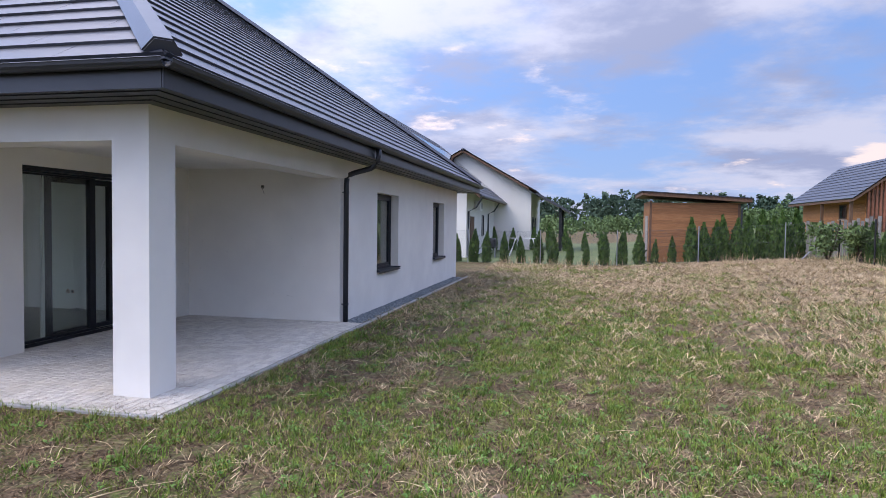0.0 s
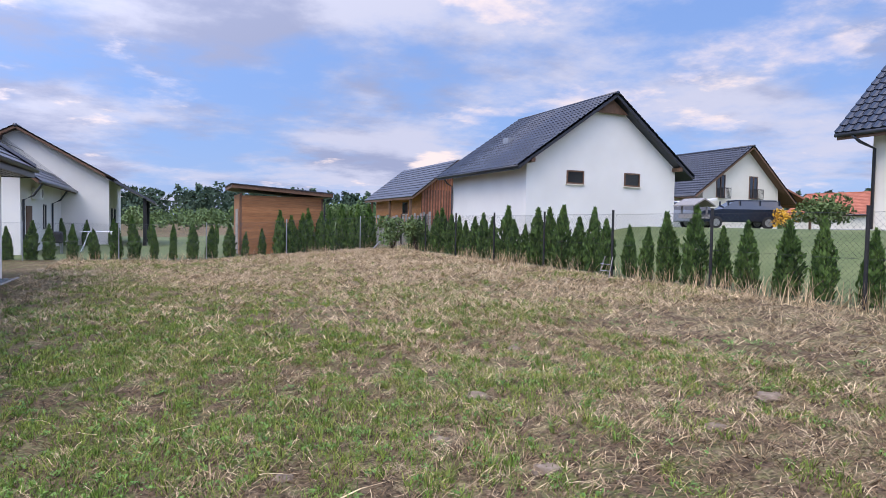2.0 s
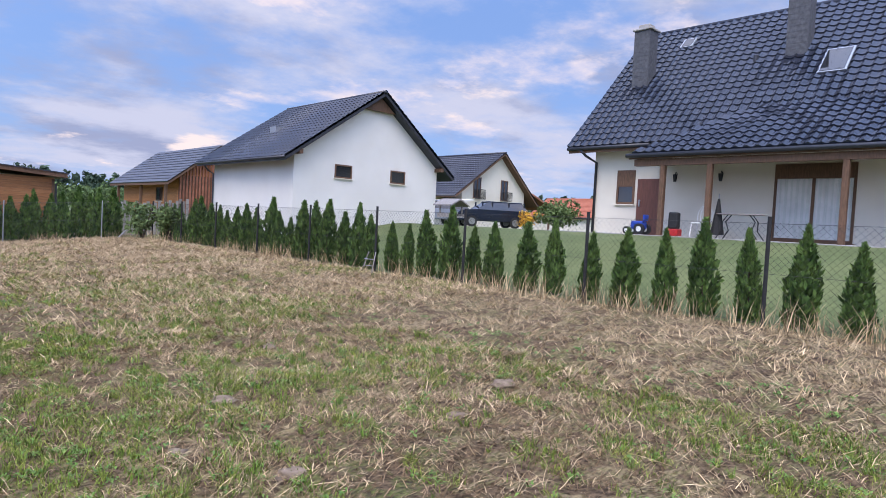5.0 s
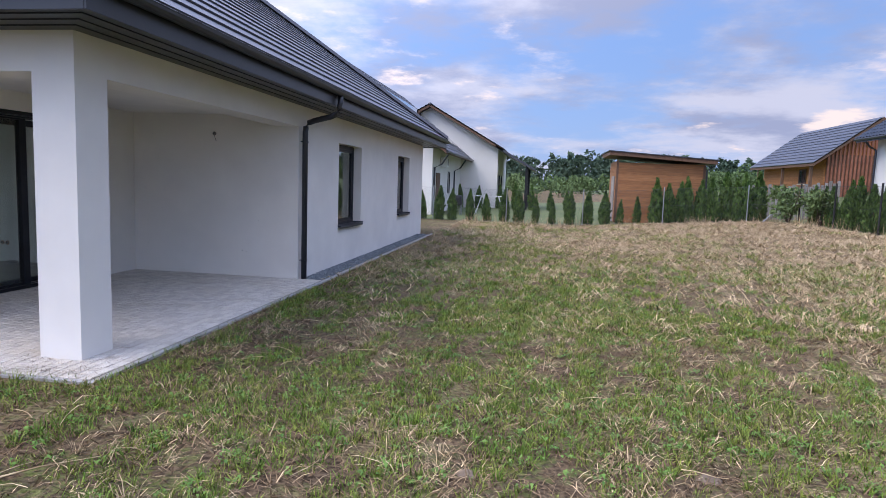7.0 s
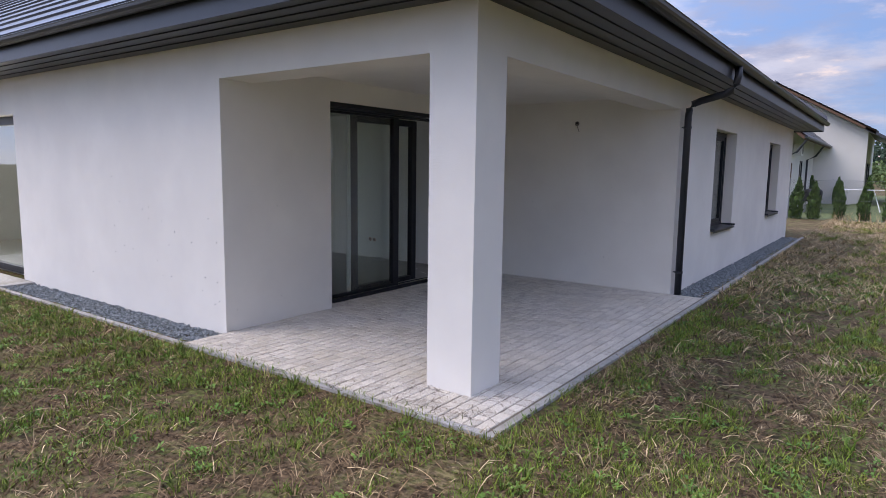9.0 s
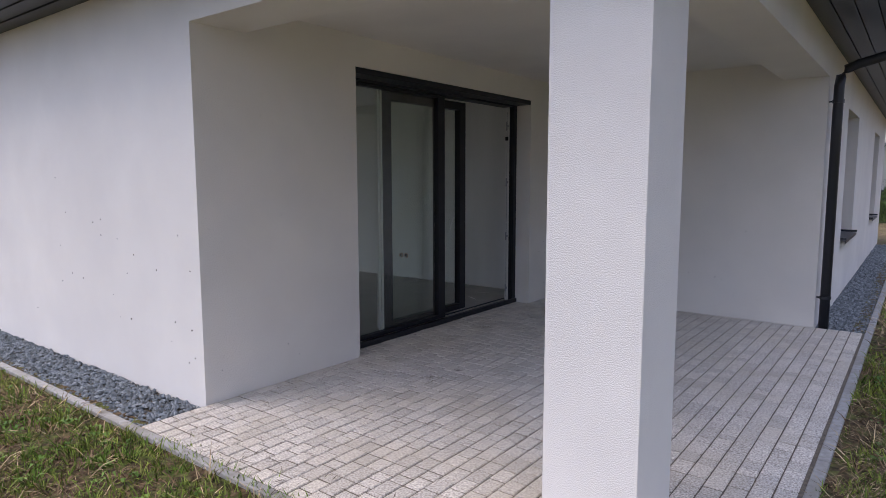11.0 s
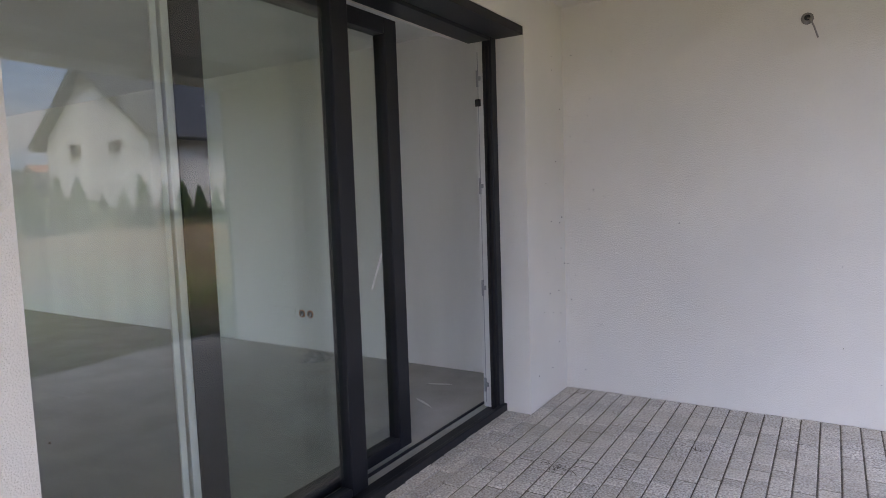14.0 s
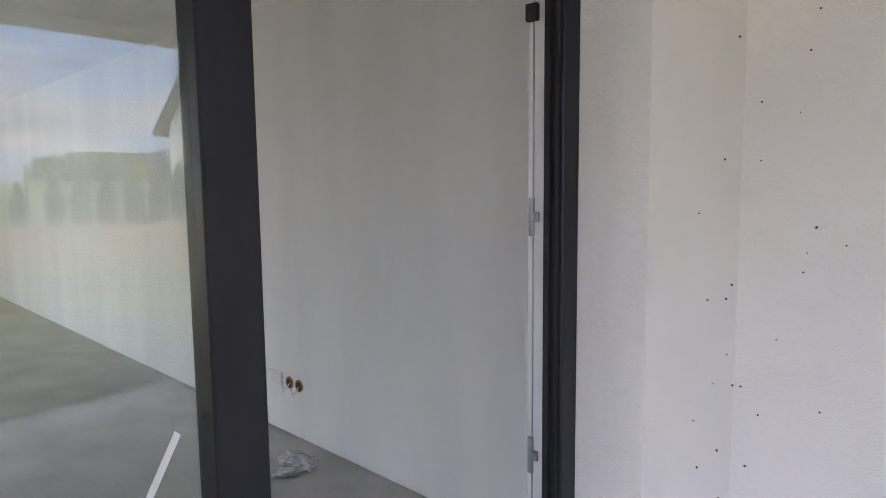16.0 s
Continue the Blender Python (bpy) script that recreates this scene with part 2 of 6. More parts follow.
PLASTICFILM = material("clear_plastic_bag", (0.55, 0.56, 0.57), (0.30, 0.31, 0.32), 30.0, 0.15, spec=0.8)


def glass_material(name, tint=(0.93, 0.96, 0.94), mirror=1.0):
    m = bpy.data.materials.new(name)
    m.use_nodes = True
    nt = m.node_tree
    nt.nodes.clear()
    o = nt.nodes.new("ShaderNodeOutputMaterial")
    tr = nt.nodes.new("ShaderNodeBsdfTransparent")
    tr.inputs[0].default_value = (*tint, 1)
    gl = nt.nodes.new("ShaderNodeBsdfGlossy")
    gl.inputs["Roughness"].default_value = 0.0
    lw = nt.nodes.new("ShaderNodeLayerWeight")
    lw.inputs[0].default_value = 0.5
    pw = nt.nodes.new("ShaderNodeMath")
    pw.operation = "POWER"
    pw.inputs[1].default_value = 4.0
    nt.links.new(lw.outputs["Facing"], pw.inputs[0])
    mul = nt.nodes.new("ShaderNodeMath")
    mul.operation = "MULTIPLY_ADD"
    mul.use_clamp = True
    mul.inputs[1].default_value, mul.inputs[2].default_value = 0.85, 0.045 * mirror
    mx = nt.nodes.new("ShaderNodeMixShader")
    nt.links.new(pw.outputs[0], mul.inputs[0])
    nt.links.new(mul.outputs[0], mx.inputs[0])
    nt.links.new(tr.outputs[0], mx.inputs[1])
    nt.links.new(gl.outputs[0], mx.inputs[2])
    nt.links.new(mx.outputs[0], o.inputs[0])
    return m


GLASS = glass_material("insulating_glass", (0.93, 0.965, 0.945), 1.5)
DARKGLASS = material("dark_window_glass", (0.015, 0.017, 0.02), (0.02, 0.022, 0.026), 2.0, 0.04, spec=0.9)


def ground_material():
    m = bpy.data.materials.new("rough_lawn_ground")
    m.use_nodes = True
    nt, b = m.node_tree, m.node_tree.nodes["Principled BSDF"]
    b.inputs["Roughness"].default_value, b.inputs["Specular IOR Level"].default_value = 0.95, 0.1
    geo = nt.nodes.new("ShaderNodeNewGeometry")

    def nz(sc, dt, lo, hi, stretch=(1, 1, 1)):
        mp = nt.nodes.new("ShaderNodeMapping")
        mp.inputs["Scale"].default_value = stretch
        nt.links.new(geo.outputs["Position"], mp.inputs[0])
        n = nt.nodes.new("ShaderNodeTexNoise")
        n.inputs["Scale"].default_value, n.inputs["Detail"].default_value = sc, dt
        nt.links.new(mp.outputs[0], n.inputs["Vector"])
        r = nt.nodes.new("ShaderNodeMapRange")
        r.inputs[1].default_value, r.inputs[2].default_value = lo, hi
        nt.links.new(n.outputs[0], r.inputs[0])
        return r.outputs[0]

    def mix(f, a, c):
        x = nt.nodes.new("ShaderNodeMix")
        x.data_type = "RGBA"
        for src, slot in ((f, 0), (a, 6), (c, 7)):
            if isinstance(src, tuple):
                x.inputs[slot].default_value = (*src, 1)
            else:
                nt.links.new(src, x.inputs[slot])
        return x.outputs[2]

    straw = mix(nz(16, 9, 0.38, 0.62, (1, 2.5, 1)), (0.35, 0.26, 0.15), (0.10, 0.07, 0.04))
    green = mix(nz(20, 9, 0.40, 0.60), (0.095, 0.125, 0.028), (0.030, 0.027, 0.015))
    soil = mix(nz(25, 8, 0.38, 0.62), (0.17, 0.115, 0.068), (0.052, 0.035, 0.021))
    sepx = nt.nodes.new("ShaderNodeSeparateXYZ")
    nt.links.new(geo.outputs["Position"], sepx.inputs[0])
    # the mown straw lies towards the east fence and the far end of the plot
    east = nt.nodes.new("ShaderNodeMapRange")
    east.inputs[1].default_value, east.inputs[2].default_value = 2.0, 11.0
    east.inputs[3].default_value, east.inputs[4].default_value = -0.22, 0.20
    nt.links.new(sepx.outputs[0], east.inputs[0])
    north = nt.nodes.new("ShaderNodeMapRange")
    north.inputs[1].default_value, north.inputs[2].default_value = 6.0, 17.0
    north.inputs[3].default_value, north.inputs[4].default_value = 0.0, 0.25
    nt.links.new(sepx.outputs[1], north.inputs[0])
    add = nt.nodes.new("ShaderNodeMath")
    add.operation = "ADD"
    nt.links.new(east.outputs[0], add.inputs[0])
    nt.links.new(north.outputs[0], add.inputs[1])
    add2 = nt.nodes.new("ShaderNodeMath")
    add2.operation = "ADD"
    add2.use_clamp = True
    nt.links.new(nz(0.5, 7, 0.25, 0.75), add2.inputs[0])
    nt.links.new(add.outputs[0], add2.inputs[1])
    col = mix(add2.outputs[0], green, straw)
    col = mix(nz(5.5, 5, 0.46, 0.56), col, soil)
    nt.links.new(col, b.inputs["Base Color"])
    n = nt.nodes.new("ShaderNodeTexNoise")
    n.inputs["Scale"].default_value, n.inputs["Detail"].default_value = 26, 6
    nt.links.new(geo.outputs["Position"], n.inputs["Vector"])
    bp = nt.nodes.new("ShaderNodeBump")
    bp.inputs["Strength"].default_value, bp.inputs["Distance"].default_value = 1.0, 0.05
    nt.links.new(n.outputs[0], bp.inputs["Height"])
    nt.links.new(bp.outputs[0], b.inputs["Normal"])
    return m


GROUND = ground_material()

# ---- building helpers ----


def mesh_object(name, bm, mat, smooth=False):
    me = bpy.data.meshes.new(name)
    bmesh.ops.recalc_face_normals(bm, faces=bm.faces)
    bm.to_mesh(me)
    bm.free()
    me.materials.append(mat)
    if smooth:
        me.polygons.foreach_set("use_smooth", [True] * len(me.polygons))
    return new(name, me)


def part(name, bm, mat, parent, label="", smooth=False):
    ob = mesh_object(name, bm, mat, smooth)
    ob.parent = parent
    if label:
        ob["label"] = label
    return ob


def thing(name, label, category, x=0.0, y=0.0, z=0.0, group="", kind=""):
    ob = new(name)
    ob.location = (x, y, z)
    ob.empty_display_size = 0.1
    return tagged(ob, label, category, group, kind)


def structure(name, bm, mat, label, category="", smooth=False):
    return tagged(mesh_object(name, bm, mat, smooth), label, category or name.split("_")[0], "", "structure")


def box(bm, x0, y0, z0, x1, y1, z1, bevel=0.0):
    v = [bm.verts.new((x, y, z)) for x in (x0, x1) for y in (y0, y1) for z in (z0, z1)]
    fs = [bm.faces.new([v[i] for i in f]) for f in ((0, 1, 3, 2), (4, 6, 7, 5), (0, 4, 5, 1), (2, 3, 7, 6), (0, 2, 6, 4), (1, 5, 7, 3))]
    if bevel:
        edges = list({e for f in fs for e in f.edges})
        bmesh.ops.bevel(bm, geom=edges, offset=bevel, segments=2, affect="EDGES", profile=0.5)
    return bm


def boxes(rows, bevel=0.0):
    bm = bmesh.new()
    for r in rows:
        box(bm, *r, bevel)
    return bm


def one(*r, bevel=0.0):
    return box(bmesh.new(), *r, bevel)


def tube(bm, pts, r, n=8, close=True, r_end=None):
    pts = [Vector(p) for p in pts]
    rings = []
    for i, p in enumerate(pts):
        d = (pts[min(i + 1, len(pts) - 1)] - pts[max(i - 1, 0)]).normalized()
        a = d.cross(Vector((0, 0, 1)) if abs(d.z) < 0.9 else Vector((1, 0, 0))).normalized()
        b2 = d.cross(a)
        rr = r if r_end is None else r + (r_end - r) * i / (len(pts) - 1)
        rings.append([bm.verts.new(p + rr * (math.cos(6.2832 * k / n) * a + math.sin(6.2832 * k / n) * b2)) for k in range(n)])
    for q0, q1 in zip(rings, rings[1:]):
        for k in range(n):
            bm.faces.new((q0[k], q0[(k + 1) % n], q1[(k + 1) % n], q1[k]))
    if close:
        bm.faces.new(rings[0])
        bm.faces.new(rings[-1])
    return bm


def poly_prism(bm, pts, off):
    """A flat polygon of 3D points given a thickness by the vector off."""
    a = [bm.verts.new(p) for p in pts]
    b2 = [bm.verts.new(Vector(p) + Vector(off)) for p in pts]
    bm.faces.new(a)
    bm.faces.new(list(reversed(b2)))
    for i in range(len(pts)):
        j = (i + 1) % len(pts)
        bm.faces.new((a[i], b2[i], b2[j], a[j]))
    return bm


def quads_mesh(name, verts, mat, per=4):
    """One mesh out of an array of loose polygons of per corners each."""
    verts = np.ascontiguousarray(verts, dtype=np.float32).reshape(-1, 3)
    n = len(verts) // per
    me = bpy.data.meshes.new(name)
    me.vertices.add(n * per)
    me.vertices.foreach_set("co", verts.ravel())
    me.loops.add(n * per)
    me.loops.foreach_set("vertex_index", np.arange(n * per, dtype=np.int32))
    me.polygons.add(n)
    me.polygons.foreach_set("loop_start", np.arange(n, dtype=np.int32) * per)
    me.update(calc_edges=True)
    me.materials.append(mat)
    return new(name, me)


rng = np.random.default_rng(7)


def sstep(a, b, x):
    t = np.clip((x - a) / (b - a), 0, 1)
    return t * t * (3 - 2 * t)


def waves(x, y, f, seed):
    """Smooth uneven field, about -1 to 1, out of crossed sines."""
    r = np.random.default_rng(seed)
    s = 0
    for _ in range(7):
        a, w, p = r.uniform(0, 6.28), f * r.uniform(0.6, 1.7), r.uniform(0, 6.28)
        s = s + np.sin(w * (np.cos(a) * x + np.sin(a) * y) + p)
    return s / 3.2


def ground_z(x, y):
    x, y = np.asarray(x, float), np.asarray(y, float)
    z = -0.075 + 0.53 * sstep(4.0, 14.2, x) + 1.27 * sstep(14.6, 22.0, x)
    near = sstep(0.5, 2.5, np.maximum(x - 0.45, -0.45 - y))
    z = z + 0.05 * (1 - sstep(0.45, 1.6, np.maximum(x, -y))) * (np.maximum(x, -y) > 0.3)
    plot = near * (1 - sstep(13.0, 14.5, x)) * (1 - sstep(22, 25, y))
    z = z + plot * (0.028 * waves(x, y, 1.6, 1) + 0.018 * waves(x, y, 6, 2) + (0.008 + 0.014 * sstep(4, 10, x + 0.5 * y)) * waves(x, y, 11, 3))
    far = sstep(60, 200, np.hypot(x, y))
    return z * (1 - far * sstep(-2, 2, z - 0.2) * 0.5)


# ---- ground ----
def spaced(stops):
    out2 = []
    for a, b, n in stops:
        out2 += list(np.linspace(a, b, n, endpoint=False))
    return np.array(out2 + [stops[-1][1]])


gx = spaced(((-900, -60, 14), (-60, -12, 16), (-12, -3, 45), (-3, 18, 190), (18, 40, 40), (40, 900, 24)))
gy = spaced(((-900, -60, 14), (-60, -9, 16), (-9, 26, 300), (26, 60, 30), (60, 900, 24)))
GX, GY = np.meshgrid(gx, gy, indexing="ij")
GZ = ground_z(GX, GY)
me = bpy.data.meshes.new("ground")
nx, ny = GX.shape
idx = np.arange(nx * ny).reshape(nx, ny)
faces = np.stack([idx[:-1, :-1], idx[1:, :-1], idx[1:, 1:], idx[:-1, 1:]], -1).reshape(-1, 4)
me.from_pydata(np.stack([GX, GY, GZ], -1).reshape(-1, 3).tolist(), [], faces.tolist())
me.polygons.foreach_set("use_smooth", [True] * len(me.polygons))
me.materials.append(GROUND)
me.materials.append(LAWN)
cx, cy = GX.reshape(-1)[faces].mean(1), GY.reshape(-1)[faces].mean(1)
tended = ((cx > 14.4) & (cx < 60)) | ((cy > 24.0) & (cy < 62) & (cx > -30))
me.polygons.foreach_set("material_index", tended.astype(np.int32))
ground = tagged(new("ground", me), "patchy lawn ground with mown dry straw and bare soil", "ground", "", "structure")

# ---- the house ----
WT = 2.80            # wall top
W, D = -2.885, 4.897   # patio recess: depth of its west wall and north wall
DY0, DY1, DH = 1.432, 4.267, 2.375
structure("wall_east", boxes([(-0.4, D, -0.1, 0, 6.93, WT), (-0.4, 8.47, -0.1, 0, 11.97, WT), (-0.4, 13.46, -0.1, 0, 15.5, WT),
                              (-0.4, 6.93, -0.1, 0, 8.47, 0.70), (-0.4, 11.97, -0.1, 0, 13.46, 0.70),
                              (-0.4, 6.93, 2.32, 0, 8.47, WT), (-0.4, 11.97, 2.32, 0, 13.46, WT)]), STUCCO, "white textured stucco outer wall", "wall")
structure("wall_south", boxes([(-7.58, 0, -0.1, W, 0.4, WT), (-11.9, 0, 2.30, -7.58, 0.4, WT), (-20, 0, -0.1, -11.9, 0.4, WT)]), STUCCO,
          "white textured stucco outer wall with small dark spots", "wall")
structure("wall_patio_west", boxes([(W - 0.50, 0.4, -0.1, W, DY0, WT), (W - 0.305, DY1, -0.1, W, D, WT), (W - 0.50, DY0, DH, W, DY1, WT),
                                    (W - 0.50, DY0, -0.1, W - 0.02, DY1, -0.012)]), STUCCO, "white stucco wall holding the sliding patio door", "wall")
structure("wall_patio_north", boxes([(W - 0.50, D, -0.1, -0.4, 5.3, WT), (-13, 4.95, -0.1, W - 0.50, 5.3, WT)]), STUCCO, "cream stucco wall at the back of the patio", "wall")
structure("wall_north", boxes([(-20, 15.1, -0.1, -0.4, 15.5, WT)]), STUCCO, "white stucco end wall", "wall")
structure("pillar", one(-0.4, 0, -0.1, 0, 0.4, WT), STUCCO, "square white stucco corner pillar on the patio", "pillar")
structure("beam_east", one(-0.4, 0.4, 2.45, 0, D, WT), STUCCO, "white stucco beam over the patio opening", "beam")
structure("beam_south", one(W, 0, 2.45, -0.4, 0.4, WT), STUCCO, "white stucco beam over the patio opening", "beam")
structure("ceiling_patio", one(W, 0.4, 2.62, -0.4, D, 2.72), STUCCO, "cream stucco patio ceiling", "ceiling")
# the empty room behind the sliding door
structure("wall_room_lining", boxes([(-13, 4.93, 0.0, W - 0.505, 4.948, 2.6)]), PLASTER, "bare grey plaster wall with trowel marks", "wall")
structure("wall_room_west", one(-13.3, 0.4, 0, -13, 4.95, 2.6), PLASTER, "bare grey plaster wall", "wall")
structure("wall_room_south", boxes([(-7.58, 0.402, 0, W - 0.50, 0.42, 2.6), (-13, 0.402, 0, -11.9, 0.42, 2.6), (-11.9, 0.402, 2.3, -7.58, 0.42, 2.6)]), PLASTER, "bare grey plaster wall", "wall")
structure("wall_room_east", boxes([(W - 0.52, 0.42, 0, W - 0.502, DY0 - 0.02, 2.6), (W - 0.325, DY1 + 0.002, 0, W - 0.307, 4.93, 2.6), (W - 0.52, DY0 - 0.02, DH, W - 0.502, DY1 + 0.02, 2.6)]), PLASTER, "bare grey plaster wall", "wall")
structure("ceiling_room", one(-13.3, 0.4, 2.6, W - 0.50, 4.95, 2.7), PLASTER, "grey plaster room ceiling", "ceiling")
structure("floor_room", one(-13.3, 0.3, -0.1, W - 0.02, 5.0, -0.008), SCREED, "dusty grey concrete screed floor", "floor")
# dark rooms behind the two windows
structure("wall_bedroom", boxes([(-4.5, 5.3, -0.1, -4.4, 15.1, 2.75), (-4.4, 10.1, 0, -0.4, 10.2, 2.6)]), PLASTER, "grey plaster inner wall", "wall")
structure("ceiling_bedroom", one(-4.4, 5.3, 2.6, -0.4, 15.1, 2.7), PLASTER, "grey plaster ceiling", "ceiling")
structure("floor_bedroom", one(-4.4, 5.3, -0.1, -0.4, 15.1, -0.01), SCREED, "grey screed floor", "floor")


def house_window(name, y0, y1, z0, z1):
    w = thing(name, "dark graphite window set deep in the stucco wall", "window", -0.16, (y0 + y1) / 2, z0, "", "structure")
    w.location = (0, 0, 0)
    xa, xb = -0.25, -0.17
    f = 0.075
    part("window_frame", boxes([(xa, y0, z0, xb, y0 + f, z1), (xa, y1 - f, z0, xb, y1, z1), (xa, y0 + f, z0, xb, y1 - f, z0 + f), (xa, y0 + f, z1 - f, xb, y1 - f, z1)], 0.006), FRAME, w)
    s = 0.055
    ya, yb, za, zb = y0 + f, y1 - f, z0 + f, z1 - f
    part("sash", boxes([(xa + .01, ya, za, xb - .012, ya + s, zb), (xa + .01, yb - s, za, xb - .012, yb, zb), (xa + .01, ya + s, za, xb - .012, yb - s, za + s), (xa + .01, ya + s, zb - s, xb - .012, yb - s, zb)], 0.005), FRAME, w)
    p = part("pane", one(-0.215, ya + s, za + s, -0.205, yb - s, zb - s), GLASS, w)
    p.visible_shadow = False
    bm = bmesh.new()
    poly_prism(bm, [(-0.17, y0 - 0.0, z0 + 0.022), (0.06, y0 - 0.0, z0 + 0.004), (0.06, y0 - 0.0, z0 - 0.028), (0.052, y0, z0 - 0.028), (0.052, y0, z0 - 0.004), (-0.17, y0, z0 + 0.012)], (0, y1 - y0, 0))
    box(bm, -0.17, y0 + 0.001, z0 + 0.012, 0.064, y0 + 0.012, z0 + 0.042)
    box(bm, -0.17, y1 - 0.012, z0 + 0.012, 0.064, y1 - 0.001, z0 + 0.042)
    part("window_sill", bm, ANTHRACITE, w, "anthracite sheet metal sill")


house_window("window_1", 6.93, 8.47, 0.70, 2.32)
house_window("window_2", 11.97, 13.46, 0.70, 2.32)

# sliding patio door: fixed leaf outside, sliding leaf pushed half open behind it
sd = thing("door_1", "graphite sliding glass patio door standing half open", "patio door", kind="structure")
part("door_frame", boxes([(-3.20, DY0, 0.0, -3.07, DY0 + 0.05, DH), (-3.132, DY1 - 0.072, 0.0, -3.07, DY1, DH), (-3.225, DY0 + 0.05, DH - 0.068, -3.07, DY1 - 0.0725, DH - 0.001)], 0.006), FRAME, sd)
part("shutter_box", one(-3.068, DY0, DH - 0.05, W - 0.005, DY1, DH - 0.002), FRAME, sd, "dark shutter guide above the door")
part("threshold", boxes([(-3.17, DY0, -0.012, -3.08, DY1, 0.018), (-3.23, DY0, 0.018, -3.21, DY1, 0.03), (-3.08, DY0, -0.012, -3.05, DY1, 0.045)], 0.005), FRAME, sd)
part("jamb_channel", boxes([(-3.092, DY1 - 0.080, 0.03, -3.082, DY1 - 0.072, DH - 0.1), (-3.122, DY1 - 0.082, 0.03, -3.106, DY1 - 0.072, DH - 0.1)]), RUBBER, sd)
part("inner_jamb", one(-3.192, DY1 - 0.052, 0.018, -3.133, DY1 - 0.002, DH - 0.068, bevel=0.004), WHITEPVC, sd, "white inner door jamb")
part("lining_groove", one(-3.176, DY1 - 0.0535, 0.05, -3.172, DY1 - 0.0515, DH - 0.12), STEEL, sd)
for zk, hh in ((2.093, 0.05), (1.435, 0.05), (0.793, 0.05), (0.165, 0.045)):
    bm = boxes([(-3.182, DY1 - 0.064, zk - hh, -3.168, DY1 - 0.0535, zk + hh), (-3.168, DY1 - 0.064, zk - 0.012, -3.152, DY1 - 0.0535, zk + 0.014)], 0.002)
    part("strike_plate", bm, STEEL, sd, "steel locking plate")
part("buffer", one(-3.19, DY1 - 0.070, 1.925, -3.155, DY1 - 0.0535, 1.969, bevel=0.004), RUBBER, sd, "black rubber buffer")
leaf = part("fixed_leaf", boxes([(-3.20, DY0 + 0.05, 0.03, -3.14, DY0 + 0.07, DH - 0.068), (-3.215, 2.838, 0.03, -3.14, 2.952, DH - 0.068),
                                 (-3.20, DY0 + 0.07, 0.03, -3.14, 2.838, 0.066), (-3.20, DY0 + 0.07, DH - 0.092, -3.14, 2.838, DH - 0.068)], 0.005), FRAME, sd)
g1 = part("pane", one(-3.175, DY0 + 0.07, 0.066, -3.167, 2.838, DH - 0.092), GLASS, leaf)
g1.visible_shadow = False
sl = part("sliding_leaf", boxes([(-3.32, 2.13, 0.035, -3.245, 2.255, DH - 0.078), (-3.32, 3.362, 0.035, -3.245, 3.468, DH - 0.078),
                                 (-3.32, 2.255, 0.035, -3.245, 3.362, 0.098), (-3.32, 2.255, DH - 0.162, -3.245, 3.362, DH - 0.078)], 0.006), FRAME, sd)
g2 = part("pane", one(-3.288, 2.255, 0.098, -3.280, 3.362, DH - 0.162), GLASS, sl)
g2.visible_shadow = False
part("edge_strip", boxes([(-3.315, 2.10, 0.05, -3.25, 2.13, DH - 0.12), (-3.243, 2.045, 0.04, -3.231, 2.07, DH - 0.078), (-3.243, 2.085, 0.04, -3.231, 2.11, DH - 0.078)], 0.003), WHITEPVC, sl, "pale weather strip on the leaf edge")
bm = bmesh.new()
poly_prism(bm, [(-3.279, 3.21, 0.93), (-3.279, 3.222, 0.925), (-3.279, 3.315, 1.095), (-3.279, 3.305, 1.105)], (0.001, 0, 0))
part("tape", bm, WHITEPLASTIC, sl, "torn strip of white protective tape")

# unseen western part of this door is added to let more daylight in
d2 = thing("door_2", "tall graphite glazed terrace door", "patio door", kind="structure")
part("door_frame", boxes([(-7.68, 0.16, 0, -7.58, 0.24, 2.30), (-11.9, 0.16, 0, -11.8, 0.24, 2.30), (-11.8, 0.16, 2.18, -7.68, 0.24, 2.30), (-11.8, 0.16, 0, -7.68, 0.24, 0.10), (-9.8, 0.165, 0.1, -9.68, 0.235, 2.18)], 0.006), FRAME, d2)
for xa, xb in ((-11.8, -9.8), (-9.68, -7.68)):
    p = part("pane", one(xa, 0.195, 0.1, xb, 0.203, 2.18), GLASS, d2)
    p.visible_shadow = False
part("door_handle", boxes([(-9.71, 0.12, 1.0, -9.69, 0.165, 1.02), (-9.71, 0.12, 1.0, -9.69, 0.135, 1.13)], 0.004), STEEL, d2)

# eaves: boarded soffit, fascia, gutters
EX, EY, EZ, K = 0.62, 16.72, 3.04, 0.72
RX0 = -21.0
soffit = thing("soffit", "dark anthracite boarded eaves soffit", "soffit", kind="structure")
for i in range(4):
    a, b2 = 0.003 + i * 0.14, 0.003 + i * 0.14 + 0.134
    za = WT - 0.004 + a * 0.07
    part("soffit_board", one(a, -b2 + 0.0, za - 0.012, b2, EY - 0.6 + a, za + 0.01), ANTHRACITE, soffit)
    part("soffit_board", one(RX0, -b2, za - 0.012, a, -a, za + 0.01), ANTHRACITE, soffit)
part("soffit_board", one(-20, 15.503, WT - 0.004, 0.003, EY - 0.6, WT + 0.01), ANTHRACITE, soffit)
fascia = thing("fascia", "anthracite metal fascia board under the gutter", "fascia", kind="structure")
part("fascia_board", boxes([(0.565, -0.585, 2.79, 0.585, EY - 0.02, 2.98)], 0.004), ANTHRACITE, fascia)
